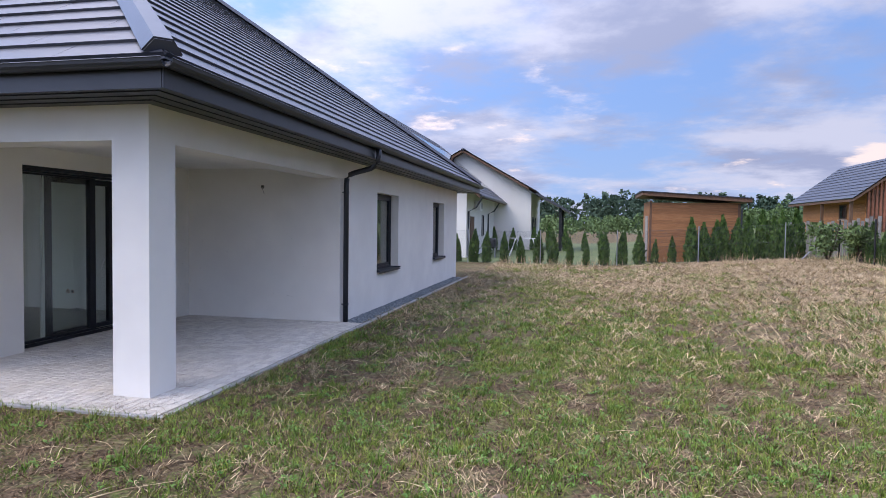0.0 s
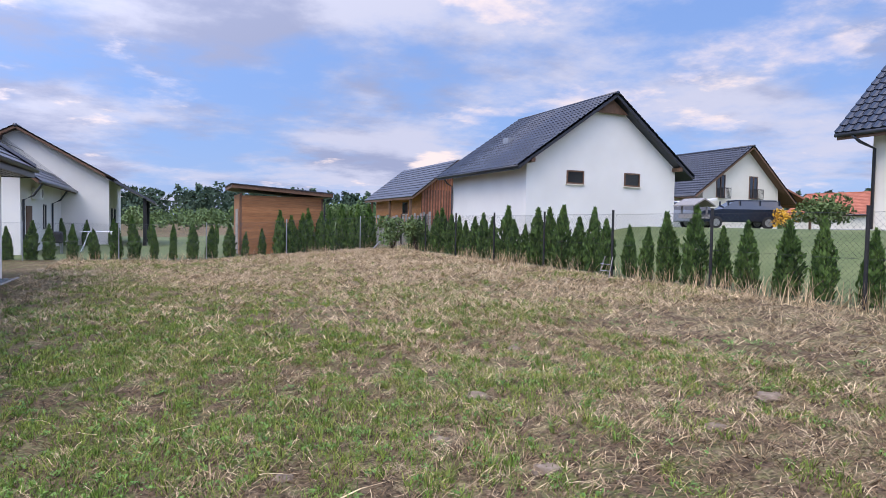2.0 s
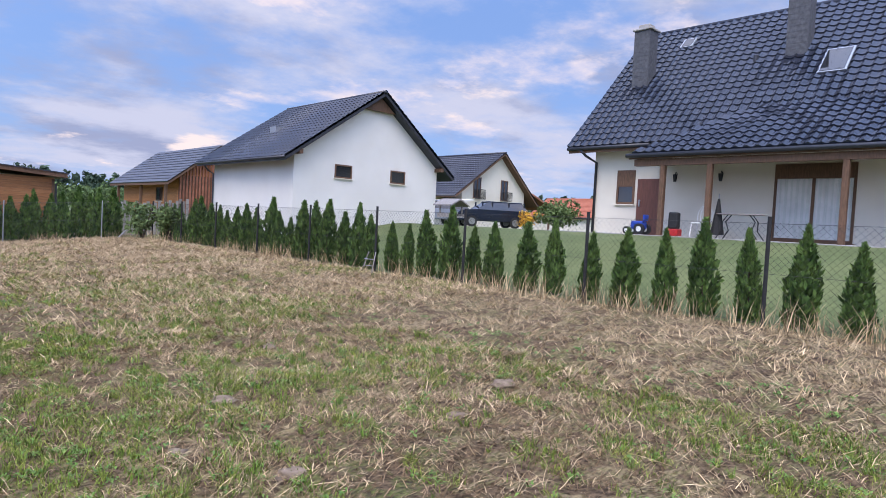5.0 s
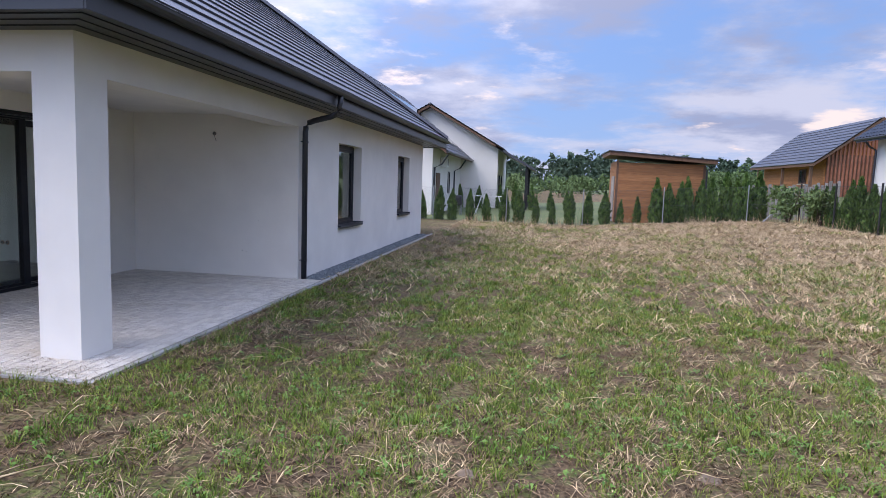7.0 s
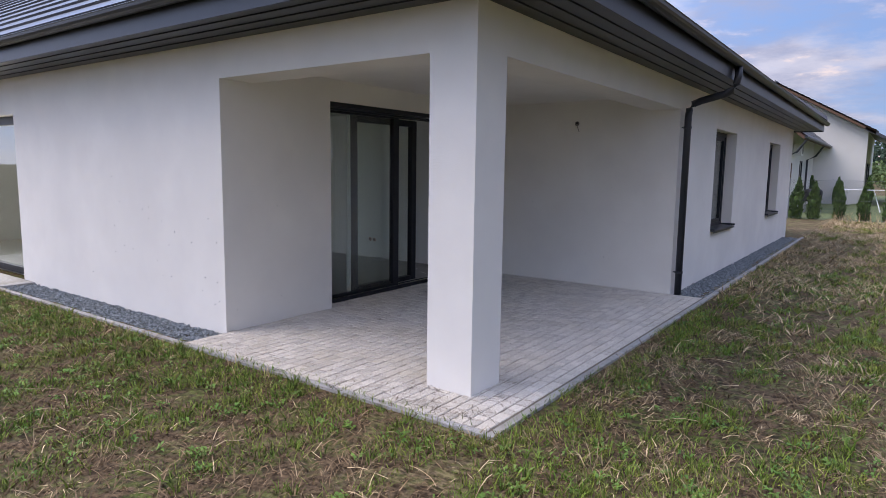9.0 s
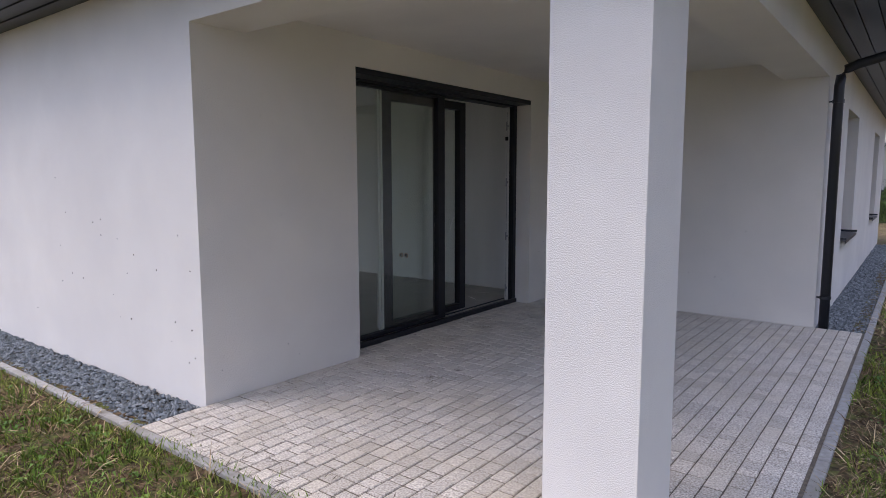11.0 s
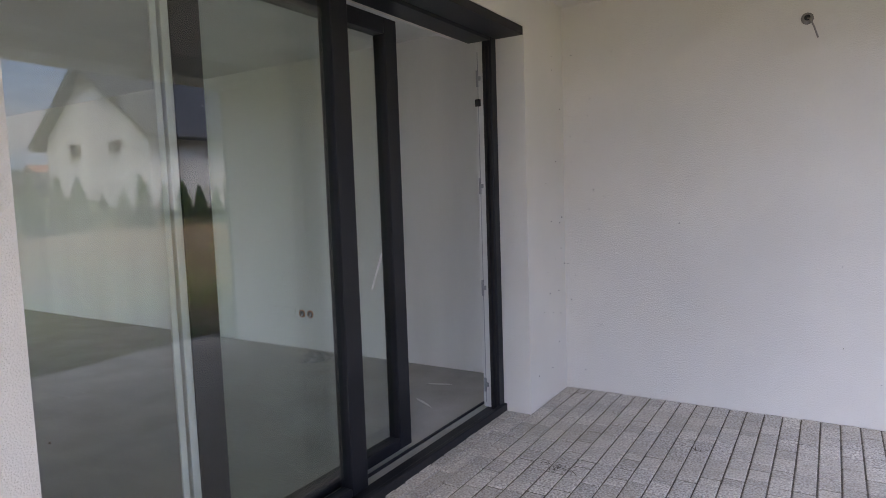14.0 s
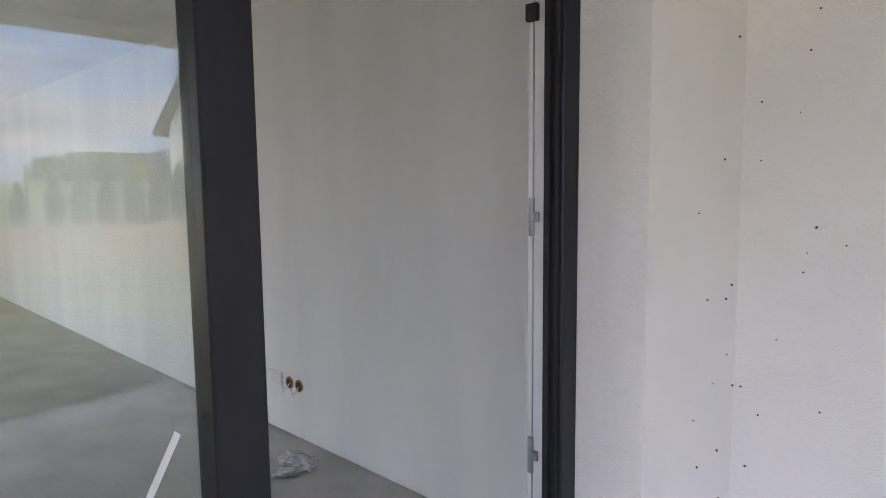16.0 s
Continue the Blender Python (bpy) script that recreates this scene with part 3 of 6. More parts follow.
part("fascia_board", boxes([(RX0, -0.585, 2.79, 0.563, -0.565, 2.98)], 0.004), ANTHRACITE, fascia)
part("fascia_board", boxes([(-20, EY - 0.04, 2.79, 0.563, EY - 0.02, 2.98)], 0.004), ANTHRACITE, fascia)


def gutter(length):
    """Half-round gutter along y from 0, open above, with a rolled front bead and hangers."""
    bm = bmesh.new()
    prof = []
    for k in range(9):
        a = math.pi + math.pi * k / 8
        prof.append((0.065 * math.cos(a), 0.065 * math.sin(a)))
    prof += [(0.073, 0.006), (0.066, 0.012)]
    inner = [(x * 0.93, z * 0.93 + 0.002) for x, z in prof[:9]]
    loop = prof + inner[::-1]
    poly_prism(bm, [(x, 0, z) for x, z in loop], (0, length, 0))
    y = 0.4
    while y < length:
        box(bm, -0.07, y, 0.002, 0.072, y + 0.025, 0.010)
        y += 0.62
    return bm


gt = thing("gutter", "anthracite half-round roof gutter", "gutter", kind="structure")
ge = part("trough", gutter(EY + 0.62), ANTHRACITE, gt)
ge.matrix_local = pose(0.655, -0.655, 3.005)
gs = part("trough", gutter(21.6), ANTHRACITE, gt)
gs.matrix_local = pose(0.655, -0.655, 3.005, 0, 0, 90) @ Matrix.Diagonal((-1, 1, 1, 1))
gs.data.flip_normals()
pipe = thing("downpipe", "dark anthracite round downpipe with swan neck", "downpipe", kind="structure")
bm = bmesh.new()
tube(bm, [(0.075, 4.985, -0.02), (0.075, 4.985, 2.36), (0.085, 4.985, 2.45), (0.13, 4.985, 2.515), (0.22, 4.985, 2.55), (0.50, 4.985, 2.62), (0.58, 4.985, 2.66), (0.635, 4.985, 2.74), (0.65, 4.985, 2.83), (0.65, 4.985, 2.96)], 0.045, 14)
part("pipe", bm, ANTHRACITE, pipe, smooth=True)
for zb in (0.28, 2.2):
    bm = bmesh.new()
    tube(bm, [(0.075, 4.985, zb), (0.075, 4.985, zb + 0.03)], 0.052, 14)
    box(bm, -0.002, 4.975, zb + 0.008, 0.03, 4.995, zb + 0.022)
    part("pipe_bracket", bm, ANTHRACITE, pipe)

# gravel strip and its concrete kerb
LAWNKERB = thing("kerb", "grey concrete edging kerb round patio and gravel", "kerb", kind="structure")
y = -0.50
while y < 15.0:
    part("kerb_stone", one(0.43, y + 0.002, -0.22, 0.49, min(y + 0.998, 15.05), 0.006 if y > 4.8 else 0.0, bevel=0.006), KERB, LAWNKERB)
    y += 1.0
x = 0.428
while x > -7.0:
    part("kerb_stone", one(x - 0.998, -0.50, -0.22, x - 0.002, -0.44, 0.0, bevel=0.006), KERB, LAWNKERB)
    x -= 1.0
structure("gravel_bed", boxes([(0.0, D + 0.01, -0.2, 0.43, 15.05, -0.045), (-7.2, -0.44, -0.2, W - 0.02, 0.0, -0.045)]), SOIL, "dark soil under the gravel strip", "gravel")


def pebbles(areas, name, label):
    """Loose angular chips as one mesh of squashed octahedra."""
    base = np.array([(1, 0, 0), (0, 1, 0), (-1, 0, 0), (0, -1, 0), (0, 0, 1), (0, 0, -1)], float)
    tris = np.array([(0, 1, 4), (1, 2, 4), (2, 3, 4), (3, 0, 4), (1, 0, 5), (2, 1, 5), (3, 2, 5), (0, 3, 5)])
    vs, fs, k = [], [], 0
    for x0, x1, y0, y1, z, n in areas:
        c = np.stack([rng.uniform(x0, x1, n), rng.uniform(y0, y1, n), z + rng.uniform(-0.012, 0.012, n)], -1)
        s = rng.uniform(0.010, 0.024, (n, 1, 1)) * rng.uniform(0.6, 1.3, (n, 6, 1))
        a = rng.uniform(0, 6.28, n)
        rot = np.zeros((n, 3, 3))
        rot[:, 0, 0], rot[:, 0, 1], rot[:, 1, 0], rot[:, 1, 1], rot[:, 2, 2] = np.cos(a), -np.sin(a), np.sin(a), np.cos(a), 0.75
        v = np.einsum("nij,nkj->nki", rot, base[None] * s) + c[:, None]
        vs.append(v.reshape(-1, 3))
        fs.append((tris[None] + (k + 6 * np.arange(n))[:, None, None]).reshape(-1, 3))
        k += 6 * n
    me = bpy.data.meshes.new(name)
    me.from_pydata(np.concatenate(vs).tolist(), [], np.concatenate(fs).tolist())
    me.materials.append(GRAVEL)
    return tagged(new(name, me), label, "gravel", "", "stuff")


pebbles([(0.01, 0.43, D + 0.03, 8.5, -0.035, 5200), (0.01, 0.43, 8.5, 15.0, -0.035, 5000), (-7.2, W - 0.05, -0.43, -0.01, -0.035, 5600)],
        "gravel", "dark grey-green crushed gravel along the wall")
structure("paving_base", boxes([(W - 0.01, -0.44, -0.2, 0.43, 0.0, -0.0065), (W, 0.0, -0.2, 0.43, D, -0.0065), (W - 0.17, DY0 + 0.01, -0.2, W, DY1 - 0.01, -0.012)]), JOINT, "sandy joints under the patio paving", "paving")
structure("terrace_slab", one(-10.5, -2.2, -0.2, -7.22, 0.0, 0.0, bevel=0.01), KERB, "pale concrete terrace edge", "terrace")


# roof over the house
def slope_tile(w0, w1, d, u_shift, bm=None):
    """One stepped steel tile: lower edge w0 wide, upper edge w1 wide, laid along u, v up the slope, w normal."""
    bm = bm or bmesh.new()
    lo, hi = 0.034, 0.006
    pts = [(-w0[0], 0, 0.0), (w0[1], 0, 0.0), (w1[1], d, 0.0), (-w1[0], d, 0.0), (-w0[0], 0, lo), (w0[1], 0, lo), (w1[1], d, hi), (-w1[0], d, hi)]
    v = [bm.verts.new((p[0] + u_shift, p[1], p[2])) for p in pts]
    for f in ((0, 3, 2, 1), (4, 5, 6, 7), (0, 1, 5, 4), (1, 2, 6, 5), (2, 3, 7, 6), (3, 0, 4, 7)):
        bm.faces.new([v[i] for i in f])
    return bm


roof = thing("roof", "anthracite stepped metal-tile hip roof", "roof", kind="structure")
APEX = (EY + 0.6) / 2 + 0.0
ca = 1 / math.sqrt(1 + K * K)
ROW, PW = 0.355, 1.08
bm = bmesh.new()
RA = EZ + APEX * K
XL = RX0 - 0.0
c0, c1, c2, c3 = (EX, -0.62, EZ), (EX, EY, EZ), (XL, EY, EZ), (XL, -0.62, EZ)
m0, m1 = (EX - APEX, -0.62 + APEX, RA), (XL + APEX, -0.62 + APEX, RA)
for f in ((c0, c1, m0), (c1, c2, m1, m0), (c2, c3, m1), (c3, c0, m0, m1)):
    poly_prism(bm, f, (0, 0, -0.02))
part("roof_deck", bm, ANTHRACITE, roof)
frames_ = {"east": Matrix(((0, -ca, K * ca, EX), (1, 0, 0, -0.62), (0, K * ca, ca, EZ + 0.004), (0, 0, 0, 1))),
           "south": Matrix(((-1, 0, 0, EX), (0, ca, -K * ca, -0.62), (0, K * ca, ca, EZ + 0.004), (0, 0, 0, 1)))}
full = slope_tile((0, PW - 0.004), (0, PW - 0.004), ROW + 0.02, 0)
fullob = part("roof_tile", full, ROOFMETAL, roof)
fullob.matrix_local = frames_["east"] @ Matrix.Translation((2 * ROW * ca, 0, 0))
first = True
rest = {"east": bmesh.new(), "south": bmesh.new()}
made_tiles = 0
TILE_ROWS = []
for side, span in (("east", EY + 0.62), ("south", EX - XL)):
    n = int(APEX / (ROW * ca))
    for i in range(n):
        dl, dh = i * ROW * ca, (i + 1) * ROW * ca
        u0, u1 = dl, span - dl
        h0, h1 = dh, span - dh
        if h1 - h0 < 0.3:
            break
        start = math.ceil((h0) / PW) * PW + (PW * 0.5 if i % 2 else 0)
        us = [start + j * PW for j in range(int((h1 - start) / PW) + 1)]
        us = [u for u in us if u + PW <= h1]
        for u in us:
            TILE_ROWS.append((side, i, u))
        ends = ((u0, h0, us[0] - 0.004, us[0] - 0.004), (us[-1] + PW, us[-1] + PW, u1, h1)) if us else ((u0, h0, u1, h1),)
        for a0, a1, b0, b1 in ends:
            bmx = rest[side]
            lo, hi = 0.034, 0.006
            v = [bmx.verts.new(p) for p in ((a0, i * ROW, 0), (b0, i * ROW, 0), (b1, (i + 1) * ROW, 0), (a1, (i + 1) * ROW, 0),
                                            (a0, i * ROW, lo), (b0, i * ROW, lo), (b1, (i + 1) * ROW, hi), (a1, (i + 1) * ROW, hi))]
            for f in ((4, 5, 6, 7), (0, 1, 5, 4), (1, 2, 6, 5), (3, 0, 4, 7)):
                bmx.faces.new([v[j] for j in f])
for side in rest:
    ob = part("cut_tiles", rest[side], ROOFMETAL, roof)
    ob.matrix_local = frames_[side]
    ob["kind"] = "stuff"
bulk = {"east": bmesh.new(), "south": bmesh.new()}
near_tiles = 0
for side, i, u in TILE_ROWS:
    if near_tiles < 300 and ((side == "east" and i < 14) or (side == "south" and i < 14 and u < 11)):
        ob = new("roof_tile", fullob.data)
        ob.parent = roof
        ob.matrix_local = frames_[side] @ Matrix.Translation((u, i * ROW, 0))
        near_tiles += 1
    else:
        b3 = bulk[side]
        lo, hi = 0.034, 0.006
        v = [b3.verts.new(p) for p in ((u, i * ROW, 0), (u + PW - .004, i * ROW, 0), (u + PW - .004, (i + 1) * ROW, 0), (u, (i + 1) * ROW, 0),
                                       (u, i * ROW, lo), (u + PW - .004, i * ROW, lo), (u + PW - .004, (i + 1) * ROW, hi), (u, (i + 1) * ROW, hi))]
        for f in ((4, 5, 6, 7), (0, 1, 5, 4), (1, 2, 6, 5), (3, 0, 4, 7)):
            b3.faces.new([v[j] for j in f])
bpy.data.objects.remove(fullob)
for side in bulk:
    ob = part("upper_tiles", bulk[side], ROOFMETAL, roof)
    ob.matrix_local = frames_[side]
    ob["kind"] = "stuff"
for a, b2 in ((c0, m0), (c1, m0)):
    A, B = Vector(a), Vector(b2)
    dirv = (B - A).normalized()
    side_v = dirv.cross(Vector((0, 0, 1))).normalized()
    upv = side_v.cross(dirv)
    bm = bmesh.new()
    prof = [(-0.15, -0.03), (-0.07, 0.085), (0.07, 0.085), (0.15, -0.03), (0.16, -0.02), (0.075, 0.10), (-0.075, 0.10), (-0.16, -0.02)]
    poly_prism(bm, [A + dirv * 0.12 + side_v * p + upv * (q + 0.02) for p, q in prof], dirv * ((B - A).length - 0.12))
    poly_prism(bm, [A + dirv * 0.10 + side_v * p + upv * (q + 0.02) for p, q in prof[:4]], dirv * 0.02)
    part("hip_cap", bm, ROOFMETAL, roof, "folded steel hip cap")

# small things on and in the house
wl_ = thing("wall_wiring", "bare lamp cable sticking out of a wall hole", "cable", -1.438, D, 2.305)
bm = bmesh.new()
tube(bm, [(0, 0.002, 0), (0, -0.012, 0)], 0.032, 12)
part("hole_ring", bm, GREYWOOD, wl_)
bm = bmesh.new()
tube(bm, [(0, -0.008, 0.004), (0, -0.016, 0.004)], 0.016, 10)
part("hole", bm, RUBBER, wl_)
bm = bmesh.new()
tube(bm, [(0.0, -0.01, 0.0), (0.015, -0.05, -0.01), (0.035, -0.06, -0.06), (0.055, -0.05, -0.12)], 0.005, 6)
part("cable", bm, GREYWOOD, wl_)

spots = random.Random(3)


def wall_spot(x, y, z, axis, r):
    bm = bmesh.new()
    d = Vector((0, -0.004, 0)) if axis == "y" else Vector((0.004, 0, 0))
    n = 6
    pts = []
    for k in range(n):
        a, rr = 6.2832 * k / n, 0.5 * r * spots.uniform(0.5, 1.2)
        pts.append((x + rr * math.cos(a), y, z + rr * math.sin(a)) if axis == "y" else (x, y + rr * math.cos(a), z + rr * math.sin(a)))
    poly_prism(bm, pts, d)
    return tagged(mesh_object("wall_spot", bm, SOIL), "tiny dark dirt spot on the stucco", "spot", "spots on the stucco")


for _ in range(16):
    wall_spot(spots.uniform(-5.6, -2.95), 0.0, spots.uniform(0.25, 1.5), "y", spots.uniform(0.006, 0.013))
for _ in range(14):
    wall_spot(W, spots.choice((spots.uniform(0.05, 1.5), spots.uniform(4.4, 4.85))), spots.uniform(0.1, 2.2), "x", spots.uniform(0.004, 0.009))
for _ in range(16):
    wall_spot(spots.uniform(-2.84, -2.6) if spots.random() < 0.5 else spots.uniform(-2.6, -0.6), D, spots.uniform(0.1, 2.3), "y", spots.uniform(0.004, 0.008))
for _ in range(14):
    wall_spot(W, 4.9 - abs(spots.gauss(0.02, 0.16)) - 0.012, spots.uniform(0.05, 2.3), "x", spots.uniform(0.005, 0.009))
for _ in range(10):
    wall_spot(W + 0.012 + abs(spots.gauss(0.0, 0.12)), D, spots.uniform(0.05, 2.3), "y", spots.uniform(0.005, 0.009))
for _ in range(8):
    wall_spot(spots.uniform(-3.9, -2.92), 0.0, spots.uniform(0.15, 1.2), "y", spots.uniform(0.008, 0.014))
wall_spot(-0.95, D, 0.42, "y", 0.018)
# pale mortar scuffs and crumbs on the screed behind the door
for x, y, a, l in ((-3.75, 4.55, 0.3, 0.10), (-3.95, 4.38, 1.9, 0.07), (-4.25, 4.70, 0.1, 0.05), (-3.62, 4.15, 2.6, 0.12), (-4.1, 4.05, 0.8, 0.05), (-4.6, 4.6, 1.2, 0.06), (-3.55, 3.8, 0.4, 0.05)):
    bm = bmesh.new()
    c, d_, n_ = Vector((x, y, -0.006)), Vector((math.cos(a), math.sin(a), 0)) * l, Vector((-math.sin(a), math.cos(a), 0)) * 0.012
    poly_prism(bm, [c - d_, c - d_ * 0.3 + n_ * spots.uniform(0.5, 1.3), c + d_ * 0.6 + n_, c + d_, c + d_ * 0.2 - n_, c - d_ * 0.5 - n_ * spots.uniform(0.4, 1.2)], (0, 0, 0.003))
    tagged(mesh_object("mortar_crumb", bm, PLASTER), "flat pale smear of dried mortar on the screed", "mortar", "mortar smears")

sock = thing("socket_strip", "white multi-gang socket strip on the plaster", "socket", -5.75, 4.93, 0.33)
part("plate", one(-0.20, -0.012, -0.04, 0.20, 0.0, 0.04, bevel=0.004), WHITEPLASTIC, sock)
for i in range(5):
    bm = bmesh.new()
    tube(bm, [(-0.155 + i * 0.078, -0.0125, 0), (-0.155 + i * 0.078, -0.016, 0)], 0.02, 12)
    part("socket", bm, PLASTER, sock)
for i in range(2):
    ob = thing("socket_box", "empty orange wall box with loose wires", "socket", -5.47 + i * 0.10, 4.93, 0.325, "open wall boxes")
    bm = bmesh.new()
    tube(bm, [(0, 0.0, 0), (0, -0.006, 0)], 0.038, 14)
    part("rim", bm, ORANGEBOX, ob)
    bm = bmesh.new()
    tube(bm, [(0, -0.004, 0), (0, -0.0075, 0)], 0.027, 12)
    part("hollow", bm, RUBBER, ob)
    bm = bmesh.new()
    tube(bm, [(0.01, -0.005, 0.0), (0.0, -0.03, -0.03), (-0.03, -0.03, -0.06), (-0.06, -0.02, -0.03)], 0.004, 6)
    part("wire", bm, WHITEPLASTIC, ob)
bag = bmesh.new()
bmesh.ops.create_icosphere(bag, subdivisions=3, radius=1)
for v in bag.verts:
    n = noise.noise(v.co * 2.3) * 0.5 + noise.noise(v.co * 6) * 0.25
    v.co = Vector((v.co.x * 0.13 * (1 + n), v.co.y * 0.08 * (1 + n), max(v.co.z, -0.3) * 0.035 * (1 + n) + 0.0105))
bagob = tagged(mesh_object("plastic_bag", bag, PLASTICFILM), "crumpled clear plastic bag of fittings on the screed", "bag")
bagob.location = (-5.10, 4.72, 0.0)
for dx, dy, s in ((0.06, -0.10, 0.75),):
    b4 = bagob.copy()
    scene.collection.objects.link(b4)
    b4.location, b4.scale, b4.rotation_euler = (-5.10 + dx, 4.72 + dy, 0), (s, s, s), (0, 0, 1.1)

# ---- fences ----
FX, FY = 14.2, 23.1


def mesh_fence(name, label, x0, y0, x1, y1, height, post_r, post_every, mat_post, mat_wire, post_h, first=0.0, skip=()):
    L = math.hypot(x1 - x0, y1 - y0)
    ux, uy = (x1 - x0) / L, (y1 - y0) / L
    f = thing(name, label, "fence")
    s = first
    while s <= L:
        px, py = x0 + ux * s, y0 + uy * s
        z = float(ground_z(px, py))
        bm = bmesh.new()
        tube(bm, [(px, py, z - 0.05), (px, py, z + post_h)], post_r, 10)
        tube(bm, [(px, py, z + post_h), (px, py, z + post_h + 0.012)], post_r * 1.12, 10)
        part("post", bm, mat_post, f)
        s += post_every
    bm = bmesh.new()
    cell, nz_ = 0.10, (-uy, ux)
    off = 0.03
    k = -int(height / cell) - 1
    vs, fs = [], []
    r = 0.0026
    while k * cell < L:
        for sg in (1, -1):
            a0 = k * cell if sg == 1 else k * cell + height
            a1 = k * cell + height if sg == 1 else k * cell
            za, zb = 0.0, height
            if min(a0, a1) < 0 or max(a0, a1) > L:
                continue
            o2 = off + 0.003 * sg
            base = len(vs)
            for a, z in ((a0, za), (a1, zb)):
                px, py = x0 + ux * a + nz_[0] * o2, y0 + uy * a + nz_[1] * o2
                gz = float(ground_z(px, py)) + 0.04
                for j in range(3):
                    q = 2.094 * j
                    vs.append((px + nz_[0] * r * math.cos(q) + ux * r * math.sin(q), py + nz_[1] * r * math.cos(q) + uy * r * math.sin(q), gz + z))
            for j in range(3):
                fs.append((base + j, base + (j + 1) % 3, base + 3 + (j + 1) % 3, base + 3 + j))
        k += 1
    for z in (0.03, height * 0.5, height - 0.01):
        n = max(2, int(L / 1.5))
        for q in range(n):
            base = len(vs)
            for a in (L * q / n, L * (q + 1) / n):
                px, py = x0 + ux * a + nz_[0] * off, y0 + uy * a + nz_[1] * off
                gz = float(ground_z(px, py)) + 0.04 + z
                vs += [(px, py, gz + 0.003), (px + nz_[0] * 0.003, py + nz_[1] * 0.003, gz - 0.002), (px - nz_[0] * 0.003, py - nz_[1] * 0.003, gz - 0.002)]
            for j in range(3):
                fs.append((base + j, base + (j + 1) % 3, base + 3 + (j + 1) % 3, base + 3 + j))
    bm.free()
    m2 = bpy.data.meshes.new("wire_mesh")
    m2.from_pydata(vs, [], fs)
    m2.materials.append(mat_wire)
    w = new("wire_mesh", m2)
    w.parent = f
    w["kind"] = "stuff"
    return f


mesh_fence("fence", "dark green chain-link fence with round steel posts", FX, FY, FX, -16.0, 1.50, 0.03, 3.07, RUBBER, RUBBER, 1.62, 0.5)
mesh_fence("fence", "grey galvanised chain-link fence with thin posts", -3.0, 23.8, FX - 0.1, FY, 1.45, 0.022, 3.35, STEEL, BRICKGREY, 1.55, 2.0)
strut = thing("corner_strut", "slanting grey fence corner strut", "strut", FX - 1.3, FY - 0.05, float(ground_z(FX - 1.3, FY)))
bm = bmesh.new()
tube(bm, [(0, -0.05, -0.03), (1.25, -0.05, 1.35)], 0.024, 8)
part("tube", bm, STEEL, strut)


# thuja hedge trees
def thuja_mesh(seed, h, r):
    q = np.random.default_rng(seed)
    n = 1500
    t = q.uniform(0.0, 1, n) ** 1.15
    prof = (0.72 + 0.9 * t - 1.55 * t ** 2.0) * (1 - 0.85 * t ** 6) * r
    prof = np.maximum(prof, 0.02 * r)
    a = q.uniform(0, 6.283, n)
    lump = 1 + 0.16 * np.sin(3 * a + 7 * t + seed) + 0.12 * np.sin(5 * a - 17 * t)
    rad = prof * lump * q.uniform(0.62, 1.08, n)
    c = np.stack([rad * np.cos(a), rad * np.sin(a), 0.04 + t * h * 0.97], -1)
    outv = np.stack([np.cos(a), np.sin(a), np.full(n, 0.0)], -1)
    up = outv * q.uniform(0.15, 0.75, (n, 1)) + np.array([0, 0, 1.0]) * q.uniform(0.5, 1.1, (n, 1)) + q.normal(0, 0.25, (n, 3))
    up /= np.linalg.norm(up, axis=1, keepdims=True)
    sd2 = np.cross(up, outv + q.normal(0, 0.5, (n, 3)))
    sd2 /= np.linalg.norm(sd2, axis=1, keepdims=True) + 1e-6
    ln = q.uniform(0.07, 0.15, (n, 1))
    wd = ln * q.uniform(0.22, 0.42, (n, 1))
    return np.stack([c - up * ln * 0.4, c + sd2 * wd, c + up * ln * 0.75, c - sd2 * wd], 1)


def make_thuja(seed, h, r):
    tr = thing("thuja", "young dense green columnar thuja by the fence", "thuja", group="thuja hedge")
    bm = bmesh.new()
    tube(bm, [(0, 0, -0.04), (0.01, 0, h * 0.5), (0, 0.01, h * 0.92)], 0.025, 7, r_end=0.006)
    part("trunk", bm, BARK, tr)
    c = quads_mesh("crown", thuja_mesh(seed, h, r), THUJA)
    c.parent = tr
    return tr


thujas = [make_thuja(s, 1.5, 0.30) for s in (1, 2, 3, 4, 5)]
spot_list = []
hr = random.Random(11)
y = FY - 0.9
while y > -15:
    spot_list.append((FX + 0.42 + hr.uniform(-0.08, 0.08), y, hr.uniform(0.78, 1.22)))
    y -= hr.uniform(0.66, 0.78)
x = -2.2
while x < FX - 5.4:
    spot_list.append((x, 24.1 - 0.04 * x + hr.uniform(-0.1, 0.1), hr.uniform(0.72, 1.02)))
    x += hr.uniform(0.60, 0.85)
while x < FX - 0.9:
    spot_list.append((x, 23.75 + hr.uniform(-0.2, 0.2), hr.uniform(1.1, 1.4)))
    x += hr.uniform(0.38, 0.55)
x = -3.0
while x < 8:
    spot_list.append((x, 39 + hr.uniform(-0.2, 0.2), hr.uniform(0.9, 1.3)))
    x += hr.uniform(1.1, 1.5)
for i, (x, y, s) in enumerate(spot_list):
    m = pose(x, y, float(ground_z(x, y)), hr.uniform(-3, 3), hr.uniform(-3, 3), hr.uniform(0, 360))
    src = thujas[i % 5]
    if i < 5:
        src.matrix_basis = m @ Matrix.Diagonal((s * 0.8, s * 0.8, s, 1))
    else:
        ob = copy_thing(src, Matrix.Identity(4))
        w_ = hr.uniform(0.7, 0.95)
        ob.matrix_basis = m @ Matrix.Diagonal((s * w_, s * w_, s, 1))

